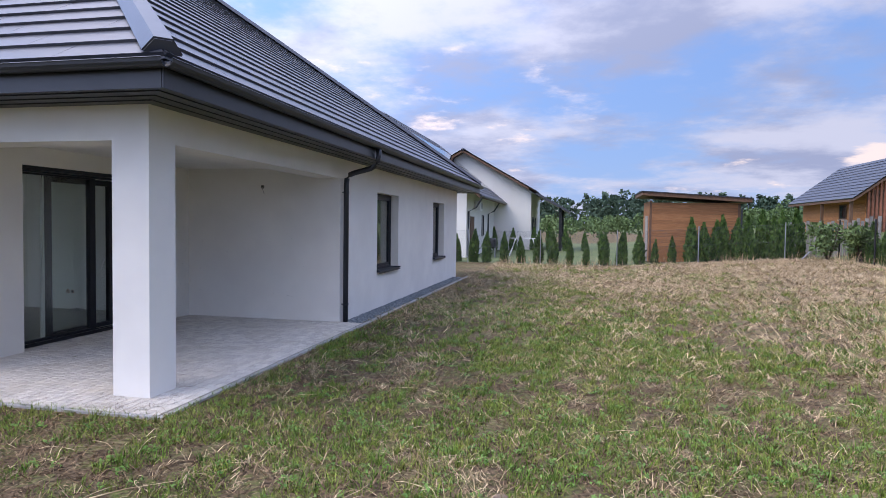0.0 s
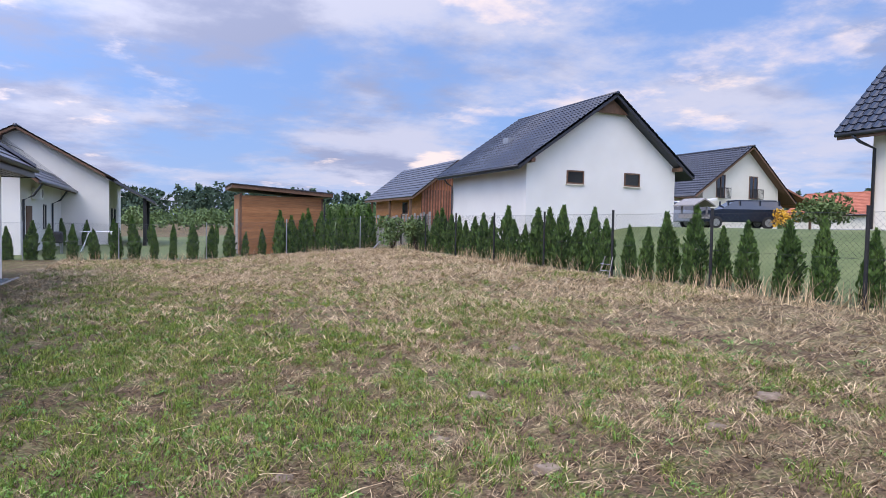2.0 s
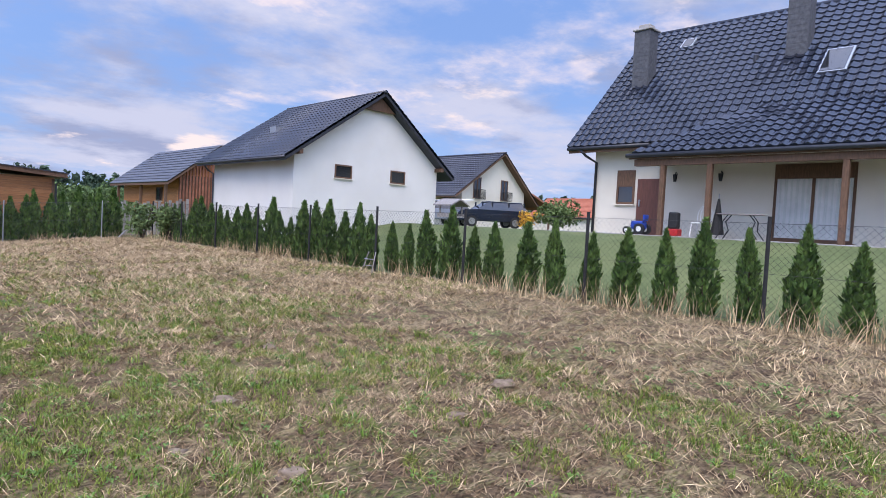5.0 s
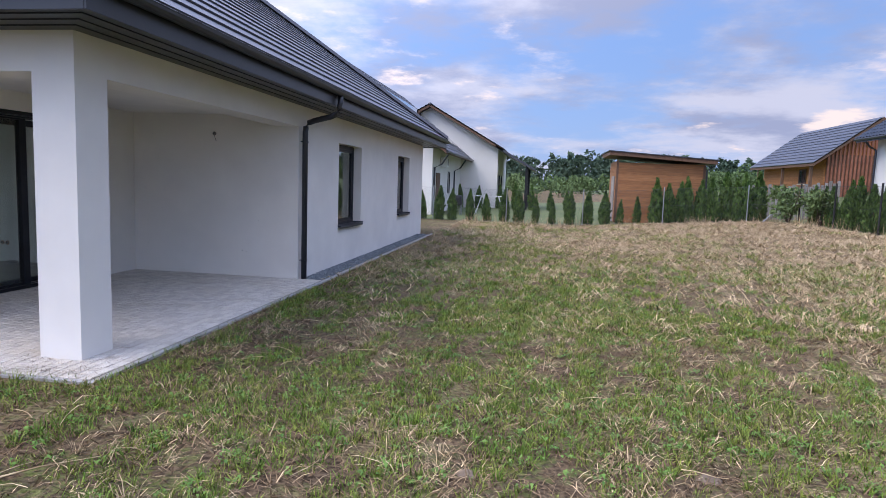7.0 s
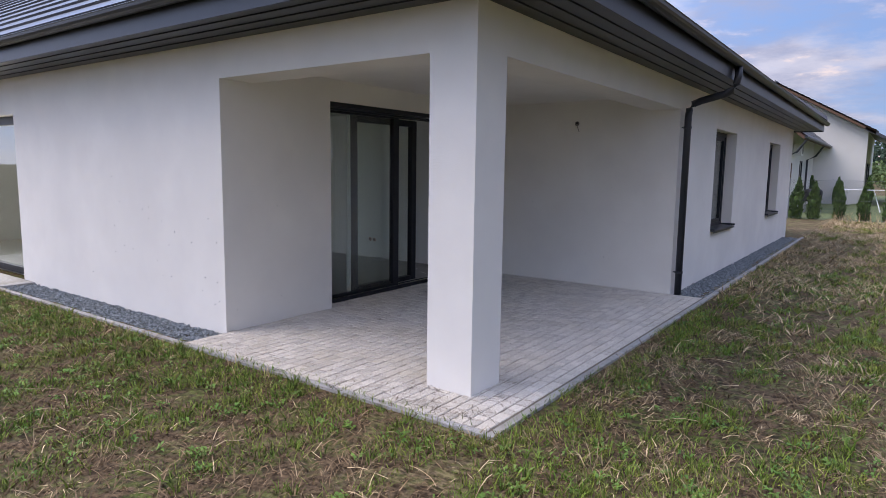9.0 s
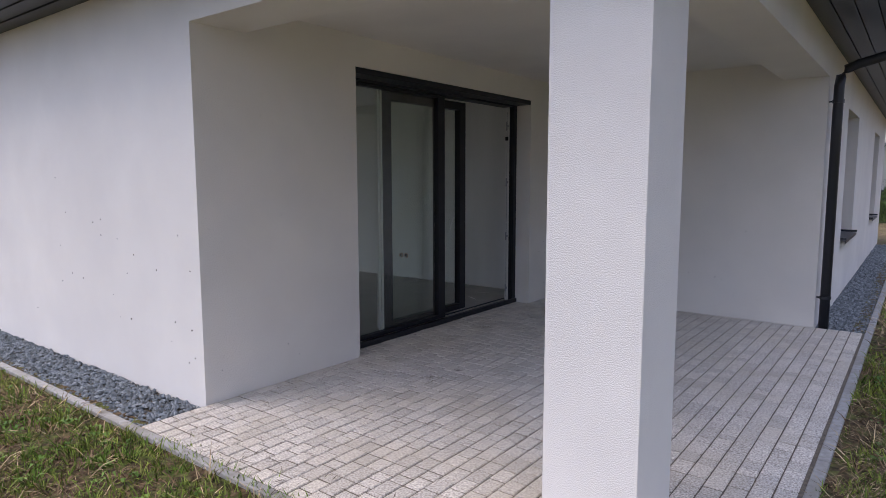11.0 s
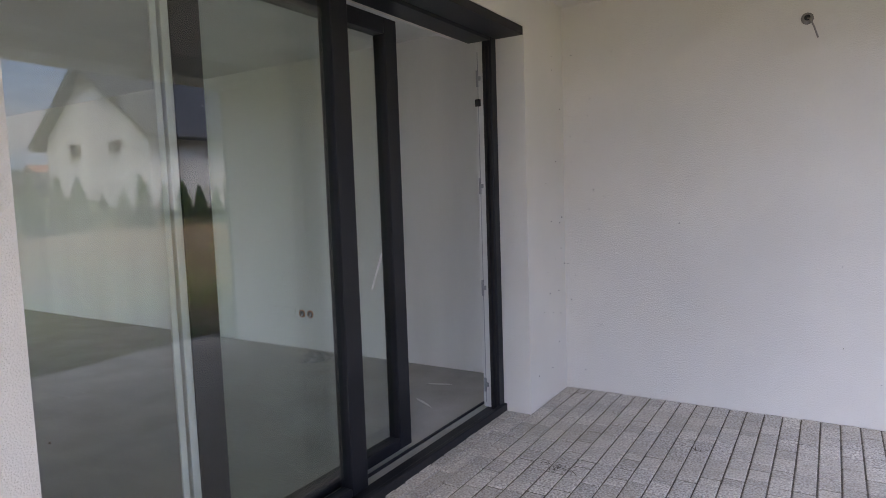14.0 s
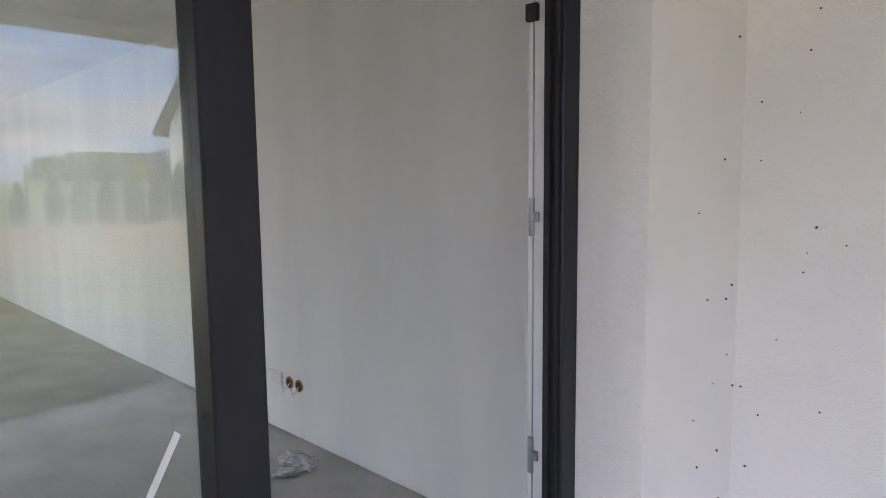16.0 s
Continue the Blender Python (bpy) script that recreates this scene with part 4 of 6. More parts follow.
# ---- neighbouring buildings ----


def rolled_roof(name, origin, u, v, length, height, tw, th, amp, mat, parent, cut_lo=0.0, cut_hi=0.0, label=""):
    """A field of overlapping pan tiles: wavy across, stepped up the slope. cut_lo, cut_hi: hip cuts (metres of u lost per metre of v)."""
    o, u, v = np.array(origin, float), np.array(u, float), np.array(v, float)
    n = np.cross(u, v)
    n = n / np.linalg.norm(n)
    if n[2] < 0:
        n = -n
    rows = max(1, int(round(height / th)))
    th = height / rows
    vs, fs = [], []
    for i in range(rows):
        a, b = cut_lo * (i + 0.5) * th, length - cut_hi * (i + 0.5) * th
        if b - a < tw:
            continue
        m = max(2, int((b - a) / tw * 4))
        us = np.linspace(a, b, m + 1)
        w = amp * np.maximum(np.cos(us / tw * 6.2832), -0.35)
        base = len(vs)
        for vv, lift in ((i * th - 0.01, 0.0), (i * th - 0.01, 0.035), ((i + 1) * th, 0.006)):
            for uu, ww in zip(us, w):
                vs.append(tuple(o + u * uu + v * vv + n * (lift + (ww + amp if lift else 0))))
        for r in range(2):
            for k in range(m):
                p = base + r * (m + 1) + k
                fs.append((p, p + 1, p + m + 2, p + m + 1))
    me = bpy.data.meshes.new(name)
    me.from_pydata(vs, [], fs)
    me.materials.append(mat)
    ob = new(name, me)
    ob.parent = parent
    ob["kind"] = "stuff"
    if label:
        ob["label"] = label
    return ob


def wall_window(parent, axis, at, a0, a1, z0, z1, glass=None, frame_mat=None, mullions=0, name="window", out_dir=-1):
    """A window on the outer face of a wall: axis 'y' means the wall's face lies at y=at and the window runs along x."""
    frame_mat = frame_mat or DARKWOOD
    glass = glass or DARKGLASS

    def bx(p0, d0, q0, p1, d1, q1):
        if axis == "y":
            return (p0, min(at + out_dir * d0, at + out_dir * d1), q0, p1, max(at + out_dir * d0, at + out_dir * d1), q1)
        return (min(at + out_dir * d0, at + out_dir * d1), p0, q0, max(at + out_dir * d0, at + out_dir * d1), p1, q1)

    f = 0.07
    bars = [bx(a0, 0, z0, a0 + f, 0.04, z1), bx(a1 - f, 0, z0, a1, 0.04, z1), bx(a0 + f, 0, z0, a1 - f, 0.04, z0 + f), bx(a0 + f, 0, z1 - f, a1 - f, 0.04, z1)]
    for i in range(mullions):
        c = a0 + (a1 - a0) * (i + 1) / (mullions + 1)
        bars.append(bx(c - 0.04, 0, z0 + f, c + 0.04, 0.045, z1 - f))
    w = part(name, boxes(bars), frame_mat, parent)
    part("pane", one(*bx(a0 + f, 0.0, z0 + f, a1 - f, 0.012, z1 - f)), glass, w)
    part("sill", one(*bx(a0 - 0.05, 0, z0 - 0.04, a1 + 0.05, 0.09, z0)), CREAM if glass is DARKGLASS else DARKWOOD, w)
    return w


def gable_house(name, label, x0, x1, y0, y1, zb, ze, zr, mat, over=0.6, verge=0.5, xr=None, roof_mat=None, th=0.36, tw=0.3, amp=0.022, timber=DARKWOOD):
    """House with its ridge along y: walls x0..x1, y0..y1, base zb, eaves ze, ridge zr."""
    h = thing(name, label, "house")
    xr = (x0 + x1) / 2 if xr is None else xr
    bm = bmesh.new()
    kl, kr = (zr - ze) / (xr - x0), (zr - ze) / (x1 - xr)
    poly_prism(bm, [(x0, y0, zb), (x1, y0, zb), (x1, y0, ze), (xr, y0, zr - 0.15), (x0, y0, ze)], (0, y1 - y0, 0))
    part("wall", bm, mat, h)
    for sgn, k, xe in ((-1, kl, x0 - over), (1, kr, x1 + over)):
        zl = ze - k * over
        run = abs(xr - xe)
        sl2 = math.hypot(run, zr - zl)
        bm = bmesh.new()
        poly_prism(bm, [(xe, y0 - verge, zl), (xr, y0 - verge, zr), (xr, y0 - verge, zr - 0.16), (xe, y0 - verge, zl - 0.16)], (0, y1 - y0 + 2 * verge, 0))
        r = part("roof", bm, timber, h)
        rolled_roof("roof_tiles", (xe, y0 - verge - 0.04, zl + 0.01), (0, 1, 0), (-sgn * run / sl2, 0, (zr - zl) / sl2), y1 - y0 + 2 * verge + 0.08, sl2, tw, th, amp, roof_mat or CLAYROOF, r)
        bm = bmesh.new()
        tube(bm, [(xe + sgn * 0.06, y0 - verge, zl - 0.02), (xe + sgn * 0.06, y1 + verge, zl - 0.02)], 0.065, 8)
        part("gutter", bm, ANTHRACITE, h, smooth=True)
    bm = bmesh.new()
    tube(bm, [(xr, y0 - verge - 0.05, zr + 0.03), (xr, y1 + verge, zr + 0.03)], 0.11, 8)
    part("ridge_cap", bm, roof_mat or CLAYROOF, h, smooth=True)
    return h


# the white outbuilding beyond the east fence
gh = gable_house("garage", "white rendered outbuilding with dark pan-tile gable roof", 19.7, 28.8, 20.6, 29.0, 0.9, 4.95, 8.25, WHITEWALL, 0.75, 0.55, 24.45, amp=0.04, timber=ANTHRACITE)
gh["category"] = "outbuilding"
wall_window(gh, "y", 20.6, 21.96, 22.97, 3.75, 4.42)
wall_window(gh, "y", 20.6, 25.45, 26.45, 3.76, 4.45)
for xp, zp in ((19.75, 4.75), (28.7, 4.75)):
    part("purlin", one(xp - 0.09, 20.05, zp - 0.1, xp + 0.09, 20.6, zp + 0.1), DARKWOOD, gh)
bm = bmesh.new()
poly_prism(bm, [(23.5, 20.35, 7.32), (25.4, 20.35, 7.32), (24.45, 20.35, 8.0)], (0, 0.1, 0))
part("gable_brace", bm, DARKWOOD, gh)
bm = bmesh.new()
tube(bm, [(19.0, 28.7, 4.3), (19.25, 28.8, 4.05), (19.6, 28.9, 3.9), (19.6, 28.9, 1.0)], 0.05, 8)
part("downpipe", bm, ANTHRACITE, gh)
part("skylight", boxes([(21.3, 25.3, 6.02, 21.9, 25.9, 6.5)]), STEEL, gh)

gh.matrix_basis = Matrix.Translation((4.3, -5.22, 1.67)) @ Matrix.Scale(0.78, 4) @ Matrix.Translation((-4.3, 5.22, -1.67))

# large cream house with porch
h2 = thing("house", "cream rendered house with steep dark tiled roof and porch", "house")
HX, HZ = 24.6, 1.75
bm = bmesh.new()
poly_prism(bm, [(HX, 7.68, 0.8), (34.0, 7.68, 0.8), (34.0, 7.68, 4.95), (29.3, 7.68, 9.8), (HX, 7.68, 4.95)], (0, -19.0, 0))
part("wall", bm, CREAM, h2)
KX = 23.95
sl2 = math.hypot(29.3 - KX, 5.35)
bm = bmesh.new()
poly_prism(bm, [(KX, 8.43, 4.78), (29.3, 8.43, 10.13), (34.7, 8.43, 4.78), (34.7, 8.43, 4.60), (29.3, 8.43, 9.93), (KX, 8.43, 4.60)], (0, -21.0, 0))
r2 = part("roof", bm, DARKWOOD, h2)
rolled_roof("roof_tiles", (KX - 0.03, 8.45, 4.81), (0, -1, 0), ((29.3 - KX) / sl2, 0, 5.35 / sl2), 21.0, sl2, 0.30, 0.35, 0.042, CLAYROOF, r2)
bm = bmesh.new()
tube(bm, [(29.3, 8.45, 10.17), (29.3, -12.5, 10.17)], 0.12, 8)
part("ridge_cap", bm, CLAYROOF, r2, smooth=True)
bm = bmesh.new()
tube(bm, [(KX - 0.05, 8.45, 4.76), (KX - 0.05, 5.2, 4.76)], 0.07, 8)
part("gutter", bm, ANTHRACITE, h2, smooth=True)
bm = bmesh.new()
tube(bm, [(KX - 0.05, 7.9, 4.72), (KX + 0.1, 7.75, 4.5), (HX - 0.06, 7.6, 4.3), (HX - 0.06, 7.6, 1.6)], 0.05, 8)
part("downpipe", bm, ANTHRACITE, h2, smooth=True)
# porch roof with a hipped end
PX, PZ, PT = 22.35, 4.22, 26.05
pl = math.hypot(PT - PX, 2.30)
bm = bmesh.new()
poly_prism(bm, [(PX, 5.05, PZ), (PX, -12.0, PZ), (PT, -12.0, PZ + 2.30), (PT, 1.35, PZ + 2.30)], (0, 0, -0.14))
pr = part("porch_roof", bm, DARKWOOD, h2)
rolled_roof("roof_tiles", (PX - 0.03, 5.07, PZ + 0.02), (0, -1, 0), ((PT - PX) / pl, 0, 2.30 / pl), 17.0, pl, 0.30, 0.35, 0.042, CLAYROOF, pr, cut_lo=3.7 / pl)
bm = bmesh.new()
poly_prism(bm, [(PX, 5.05, PZ), (PT, 1.35, PZ + 2.3), (PT, 5.05, PZ + 0.1)], (0, 0, -0.1))
part("porch_hip", bm, CLAYROOF, h2)
bm = bmesh.new()
tube(bm, [(PX - 0.06, 5.1, PZ - 0.03), (PX - 0.06, -12.0, PZ - 0.03)], 0.07, 8)
part("gutter", bm, ANTHRACITE, h2, smooth=True)
part("porch_beam", one(22.45, -11.9, 3.88, 22.62, 4.9, 4.08), DARKWOOD, h2)
for yp in (3.96, 2.53, -0.88, -4.3):
    part("porch_post", one(22.46, yp - 0.075, HZ, 22.61, yp + 0.075, 3.88, bevel=0.01), DARKWOOD, h2)
part("terrace", one(21.9, -11.5, 1.0, HX, 7.68, HZ, bevel=0.02), KERB, h2, "grey terrace slab")
ww = wall_window(h2, "x", HX, 6.02, 6.72, 2.80, 4.0)
part("roller_shutter", one(HX - 0.05, 6.09, 3.42, HX - 0.013, 6.65, 3.93), DARKWOOD, ww)
dr = part("door", one(HX - 0.05, 5.0, HZ, HX, 5.9, 3.68, bevel=0.01), DOORBROWN, h2, "plain brown entrance door")
part("handle", boxes([(HX - 0.10, 5.76, 2.72, HX - 0.05, 5.80, 2.96)]), STEEL, dr)
wb = wall_window(h2, "x", HX, -0.66, 1.45, HZ + 0.05, 4.05, GLASS, DARKWOOD, 1)
part("shutter_band", one(HX - 0.06, -0.6, 3.62, HX - 0.013, 1.38, 3.98), DARKWOOD, wb)
bm = bmesh.new()
n = 90
vsf = []
for i in range(n + 1):
    y = -0.58 + 1.95 * i / n
    vsf.append((HX - 0.008 + 0.006 * math.sin(i * 0.9) + 0.004 * math.sin(i * 2.3), y))
for (xa, ya), (xb, yb) in zip(vsf, vsf[1:]):
    v = [bm.verts.new(p) for p in ((xa - 0.004, ya, 1.85), (xb - 0.004, yb, 1.85), (xb - 0.004, yb, 3.6), (xa - 0.004, ya, 3.6))]
    bm.faces.new(v)
part("curtain", bm, CURTAIN, wb)
for yc, xc, zt in ((7.12, 26.7, 9.75), (1.86, 27.2, 10.3)):
    ch = part("chimney", one(xc - 0.30, yc - 0.32, 6.9, xc + 0.30, yc + 0.32, zt - 0.25), BRICKGREY, h2)
    part("chimney_cap", boxes([(xc - 0.37, yc - 0.39, zt - 0.25, xc + 0.37, yc + 0.39, zt - 0.17), (xc - 0.22, yc - 0.22, zt - 0.17, xc + 0.22, yc + 0.22, zt)], 0.02), KERB, ch)
    for q in range(14):
        zq = 7.3 + q * (zt - 7.6) / 14
        part("brick_course", one(xc - 0.306, yc - 0.326, zq, xc + 0.306, yc + 0.326, zq + 0.13), BRICKGREY, ch)
su, sv = Vector((0, -1, 0)), Vector((1, 0, 1)).normalized()
sn = Vector((-1, 0, 1)).normalized()
for sc, w_, h_ in ((Vector((28.4, 6.2, 9.26)), 0.5, 0.6), (Vector((26.5, 0.55, 7.36)), 0.8, 1.3), (Vector((28.5, -0.6, 9.36)), 0.6, 0.6)):
    bm = bmesh.new()
    c = [sc + su * a * w_ / 2 + sv * b * h_ / 2 + sn * 0.03 for a, b in ((-1, -1), (1, -1), (1, 1), (-1, 1))]
    poly_prism(bm, c, sn * 0.09)
    s_ = part("skylight", bm, STEEL, h2)
    c = [sc + su * a * (w_ / 2 - 0.06) + sv * b * (h_ / 2 - 0.06) + sn * 0.122 for a, b in ((-1, -1), (1, -1), (1, 1), (-1, 1))]
    bm = bmesh.new()
    poly_prism(bm, c, sn * 0.01)
    part("pane", bm, DARKGLASS, s_)
bm = bmesh.new()
tube(bm, [(26.9, 3.1, 7.7), (26.9, 3.1, 8.05)], 0.09, 8)
part("roof_vent", bm, ANTHRACITE, h2)
for yl in (4.5, 3.0):
    la_ = thing("wall_lantern", "small dark wall lantern on the cream facade", "lamp", HX - 0.16, yl, 3.72, "wall lanterns")
    bm = bmesh.new()
    tube(bm, [(0.16, 0, 0.1), (0.05, 0, 0.16), (0, 0, 0.08)], 0.015, 6)
    part("bracket", bm, RUBBER, la_)
    bm = bmesh.new()
    tube(bm, [(0, 0, -0.16), (0, 0, 0.08)], 0.05, 6, r_end=0.085)
    part("shade", bm, RUBBER, la_)

# things on the terrace
tt = thing("garden_table", "oval metal garden table with curved legs", "table", 22.95, 1.75, HZ)
bm = bmesh.new()
tube(bm, [(0, 0, 0.70), (0, 0, 0.73)], 0.62, 24)
top = part("tabletop", bm, GREYWOOD, tt)
top.scale = (0.6, 1.15, 1)
for sx in (-0.22, 0.22):
    for sy in (-0.5, 0.5):
        bm = bmesh.new()
        tube(bm, [(sx * 0.6, sy * 0.6, 0.70), (sx * 0.5, sy * 0.9, 0.5), (sx, sy * 0.8, 0.25), (sx * 1.2, sy * 1.15, 0.0)], 0.018, 6)
        part("leg", bm, RUBBER, tt)
wc = thing("garden_chair", "white openwork garden chair", "chair", 22.9, 2.85, HZ)
part("seat", one(-0.22, -0.22, 0.40, 0.22, 0.22, 0.44, bevel=0.01), WHITEPLASTIC, wc)
for sx in (-0.2, 0.2):
    for sy in (-0.2, 0.2):
        bm = bmesh.new()
        tube(bm, [(sx, sy, 0.4), (sx * 1.15, sy * 1.15, 0)], 0.018, 6)
        part("leg", bm, WHITEPLASTIC, wc)
for k in range(6):
    bm = bmesh.new()
    a = -0.2 + k * 0.08
    tube(bm, [(0.2, a, 0.44), (0.27, a * 1.15, 0.75), (0.26, a * 0.5, 0.95)], 0.012, 6)
    part("back_rod", bm, WHITEPLASTIC, wc)
fc = thing("parasol", "folded dark parasol leaning by the post", "parasol", 22.85, 2.35, HZ)
bm = bmesh.new()
tube(bm, [(0, 0, 0.1), (0, 0, 0.6), (0, 0, 1.15)], 0.20, 9, r_end=0.03)
part("canopy", bm, RUBBER, fc)
bm = bmesh.new()
tube(bm, [(0, 0, 0), (0, 0, 1.3)], 0.02, 6)
part("pole", bm, STEEL, fc)
tr = thing("toy_tractor", "blue plastic ride-on toy tractor", "toy", 22.5, 4.75, HZ)
bm = one(-0.16, -0.32, 0.16, 0.16, 0.10, 0.42, bevel=0.05)
part("body", bm, BLUEPLASTIC, tr)
part("seat", one(-0.14, -0.36, 0.42, 0.14, -0.30, 0.62, bevel=0.02), BLUEPLASTIC, tr)
for sx in (-0.2, 0.2):
    for yy, rr in ((-0.24, 0.17), (0.18, 0.12)):
        bm = bmesh.new()
        tube(bm, [(sx - 0.05, yy, rr), (sx + 0.05, yy, rr)], rr, 14)
        wheel = part("wheel", bm, RUBBER, tr)
        bm = bmesh.new()
        tube(bm, [(sx - 0.055, yy, rr), (sx + 0.055, yy, rr)], rr * 0.5, 10)
        part("hub", bm, WHITEPLASTIC, wheel)
tc2 = thing("toy_cart", "red and black child push cart", "toy", 22.6, 3.55, HZ)
part("tub", one(-0.16, -0.2, 0.0, 0.16, 0.2, 0.22, bevel=0.03), REDPLASTIC, tc2)
part("backrest", one(-0.12, -0.16, 0.22, 0.12, 0.14, 0.72, bevel=0.05), RUBBER, tc2)

# distant cream house
h3 = gable_house("house", "distant cream gabled house with small balconies", 40.5, 48.4, 30.0, 41.0, 1.0, 5.0, 8.0, CREAM, 1.3, 0.6, 44.9)
for xa in (41.8, 45.2):
    wall_window(h3, "y", 30.0, xa, xa + 0.9, 4.55 - 0.5, 5.9 - 0.1, mullions=1)
    bb = part("balcony", boxes([(xa - 0.15, 29.55, 4.0, xa + 1.05, 29.6, 4.04), (xa - 0.15, 29.55, 4.75, xa + 1.05, 29.6, 4.80)] +
                               [(xa - 0.15 + i * 0.12, 29.56, 4.04, xa - 0.12 + i * 0.12, 29.59, 4.75) for i in range(11)]), RUBBER, h3)
wall_window(h3, "y", 30.0, 44.9, 46.2, 2.4, 3.3)
bm = bmesh.new()
poly_prism(bm, [(48.9, 29.5, 4.95), (52.4, 29.5, 3.75), (52.4, 29.5, 3.6), (48.9, 29.5, 4.8)], (0, 6, 0))
part("carport_roof", bm, REDWOOD, h3)
for yp in (29.8, 35):
    part("carport_post", one(52.0, yp, 1.2, 52.15, yp + 0.15, 3.7), DARKWOOD, h3)
bm = bmesh.new()
poly_prism(bm, [(38.2, 28.5, 3.6), (40.4, 28.5, 3.9), (40.4, 28.5, 3.75), (38.2, 28.5, 3.45)], (0, 4, 0))
part("porch_roof", bm, WHITEWALL, h3)


def car(x, y, z, turn, paint, label):
    c = thing("car", label, "car", x, y, z)
    c.rotation_euler = (0, 0, radians(turn))
    side = [(-2.15, 0.35), (2.15, 0.35), (2.2, 0.70), (2.05, 0.92), (1.05, 1.02), (-2.1, 1.02), (-2.2, 0.8)]
    bm = bmesh.new()
    poly_prism(bm, [(px, -0.86, pz) for px, pz in side], (0, 1.72, 0))
    bmesh.ops.bevel(bm, geom=list(bm.edges), offset=0.05, segments=2, affect="EDGES")
    part("body", bm, paint, c)
    bm = bmesh.new()
    lo = [(1.05, 1.02), (0.35, 1.46), (-1.75, 1.48), (-2.1, 1.02)]
    a = [bm.verts.new((px, -0.80 if pz < 1.1 else -0.62, pz)) for px, pz in lo]
    b = [bm.verts.new((px, 0.80 if pz < 1.1 else 0.62, pz)) for px, pz in lo]
    bm.faces.new(a)
    bm.faces.new(b[::-1])
    for i in range(4):
        j = (i + 1) % 4
        bm.faces.new((a[i], b[i], b[j], a[j]))
    part("glasshouse", bm, DARKGLASS, c, "dark tinted car windows")
    part("car_roof", one(-1.78, -0.64, 1.46, 0.38, 0.64, 1.52, bevel=0.02), paint, c)
    for px in (1.0, 0.1, -0.9, -1.85):
        for ya, yb in ((-0.72, -0.66), (0.66, 0.72)):
            part("pillar", one(px - 0.05 - 0.3 * (px > 0.9), ya, 1.0, px + 0.03 - 0.3 * (px > 0.9), yb, 1.48), paint, c)
    for px in (1.35, -1.3):
        for sy in (-0.80, 0.80):
            bm = bmesh.new()
            tube(bm, [(px, sy - 0.1, 0.32), (px, sy + 0.1, 0.32)], 0.32, 18)
            wheel = part("wheel", bm, RUBBER, c)
            bm = bmesh.new()
            tube(bm, [(px, sy - 0.105, 0.32), (px, sy + 0.105, 0.32)], 0.2, 12)
            part("rim", bm, STEEL, wheel)
    for sy in (-0.62, 0.62):
        part("headlight", one(2.14, sy - 0.16, 0.66, 2.21, sy + 0.16, 0.80, bevel=0.02), STEEL, c)
        part("tail_light", one(-2.22, sy - 0.12, 0.72, -2.15, sy + 0.12, 0.98, bevel=0.02), REDPLASTIC, c)
    part("bumper", one(2.12, -0.8, 0.35, 2.24, 0.8, 0.55, bevel=0.03), RUBBER, c)
    part("bumper", one(-2.24, -0.8, 0.35, -2.12, 0.8, 0.55, bevel=0.03), RUBBER, c)
    return c


car(32.3, 19.6, float(ground_z(32.3, 19.6)), 150, CARPAINT, "dark blue estate car parked on the grass")
car(31.6, 23.6, float(ground_z(31.6, 23.6)), 165, CARLIGHT, "silver car parked by the white outbuilding")

# timber barn with porch
bn = thing("barn", "timber barn with fresh orange boards and grey roof", "barn")
bm = bmesh.new()
poly_prism(bm, [(19.7, 34.0, 0.8), (24.7, 34.0, 0.8), (24.7, 34.0, 4.0), (22.2, 34.0, 5.85), (19.7, 34.0, 4.0)], (0, 10, 0))
part("wall", bm, ORANGEWOOD, bn)
for i in range(13):
    z = 1.0 + i * 0.22
    part("board", one(19.66, 34.1, z, 19.7, 44.0, z + 0.205), ORANGEWOOD, bn)
part("batten_wall", one(19.68, 33.94, 1.0, 24.7, 33.998, 3.95), DARKWOOD, bn)
for i in range(16):
    xa = 19.7 + i * 0.2
    part("batten", one(xa, 33.87, 1.0, xa + 0.10, 33.94, min(4.0 + (xa - 19.7) * 0.72, 5.6)), REDWOOD, bn)
bsl = math.hypot(3.35, 2.6)
bm = bmesh.new()
poly_prism(bm, [(18.85, 33.5, 3.43), (22.2, 33.5, 6.03), (25.6, 33.5, 3.43), (25.6, 33.5, 3.28), (22.2, 33.5, 5.86), (18.85, 33.5, 3.28)], (0, 11, 0))
br = part("roof", bm, DARKWOOD, bn)
rolled_roof("roof_tiles", (18.83, 33.45, 3.45), (0, 1, 0), (3.35 / bsl, 0, 2.6 / bsl), 11.1, bsl, 0.4, 0.36, 0.008, ROOFMETAL, br)
for yp in (34.2, 38.5, 43.0):
    part("post", one(18.95, yp, 0.8, 19.1, yp + 0.15, 3.4), DARKWOOD, bn)
wall_window(bn, "x", 19.66, 36.5, 37.6, 2.3, 3.2)
wf = thing("board_fence", "weathered grey board fence beside the barn", "fence")
for i in range(22):
    xa = 13.4 + i * 0.17
    z = float(ground_z(xa, 26.0))
    part("board", one(xa, 26.0, z - 0.05, xa + 0.13, 26.03, z + 1.55 + 0.08 * math.sin(i * 2.1)), GREYWOOD, wf)

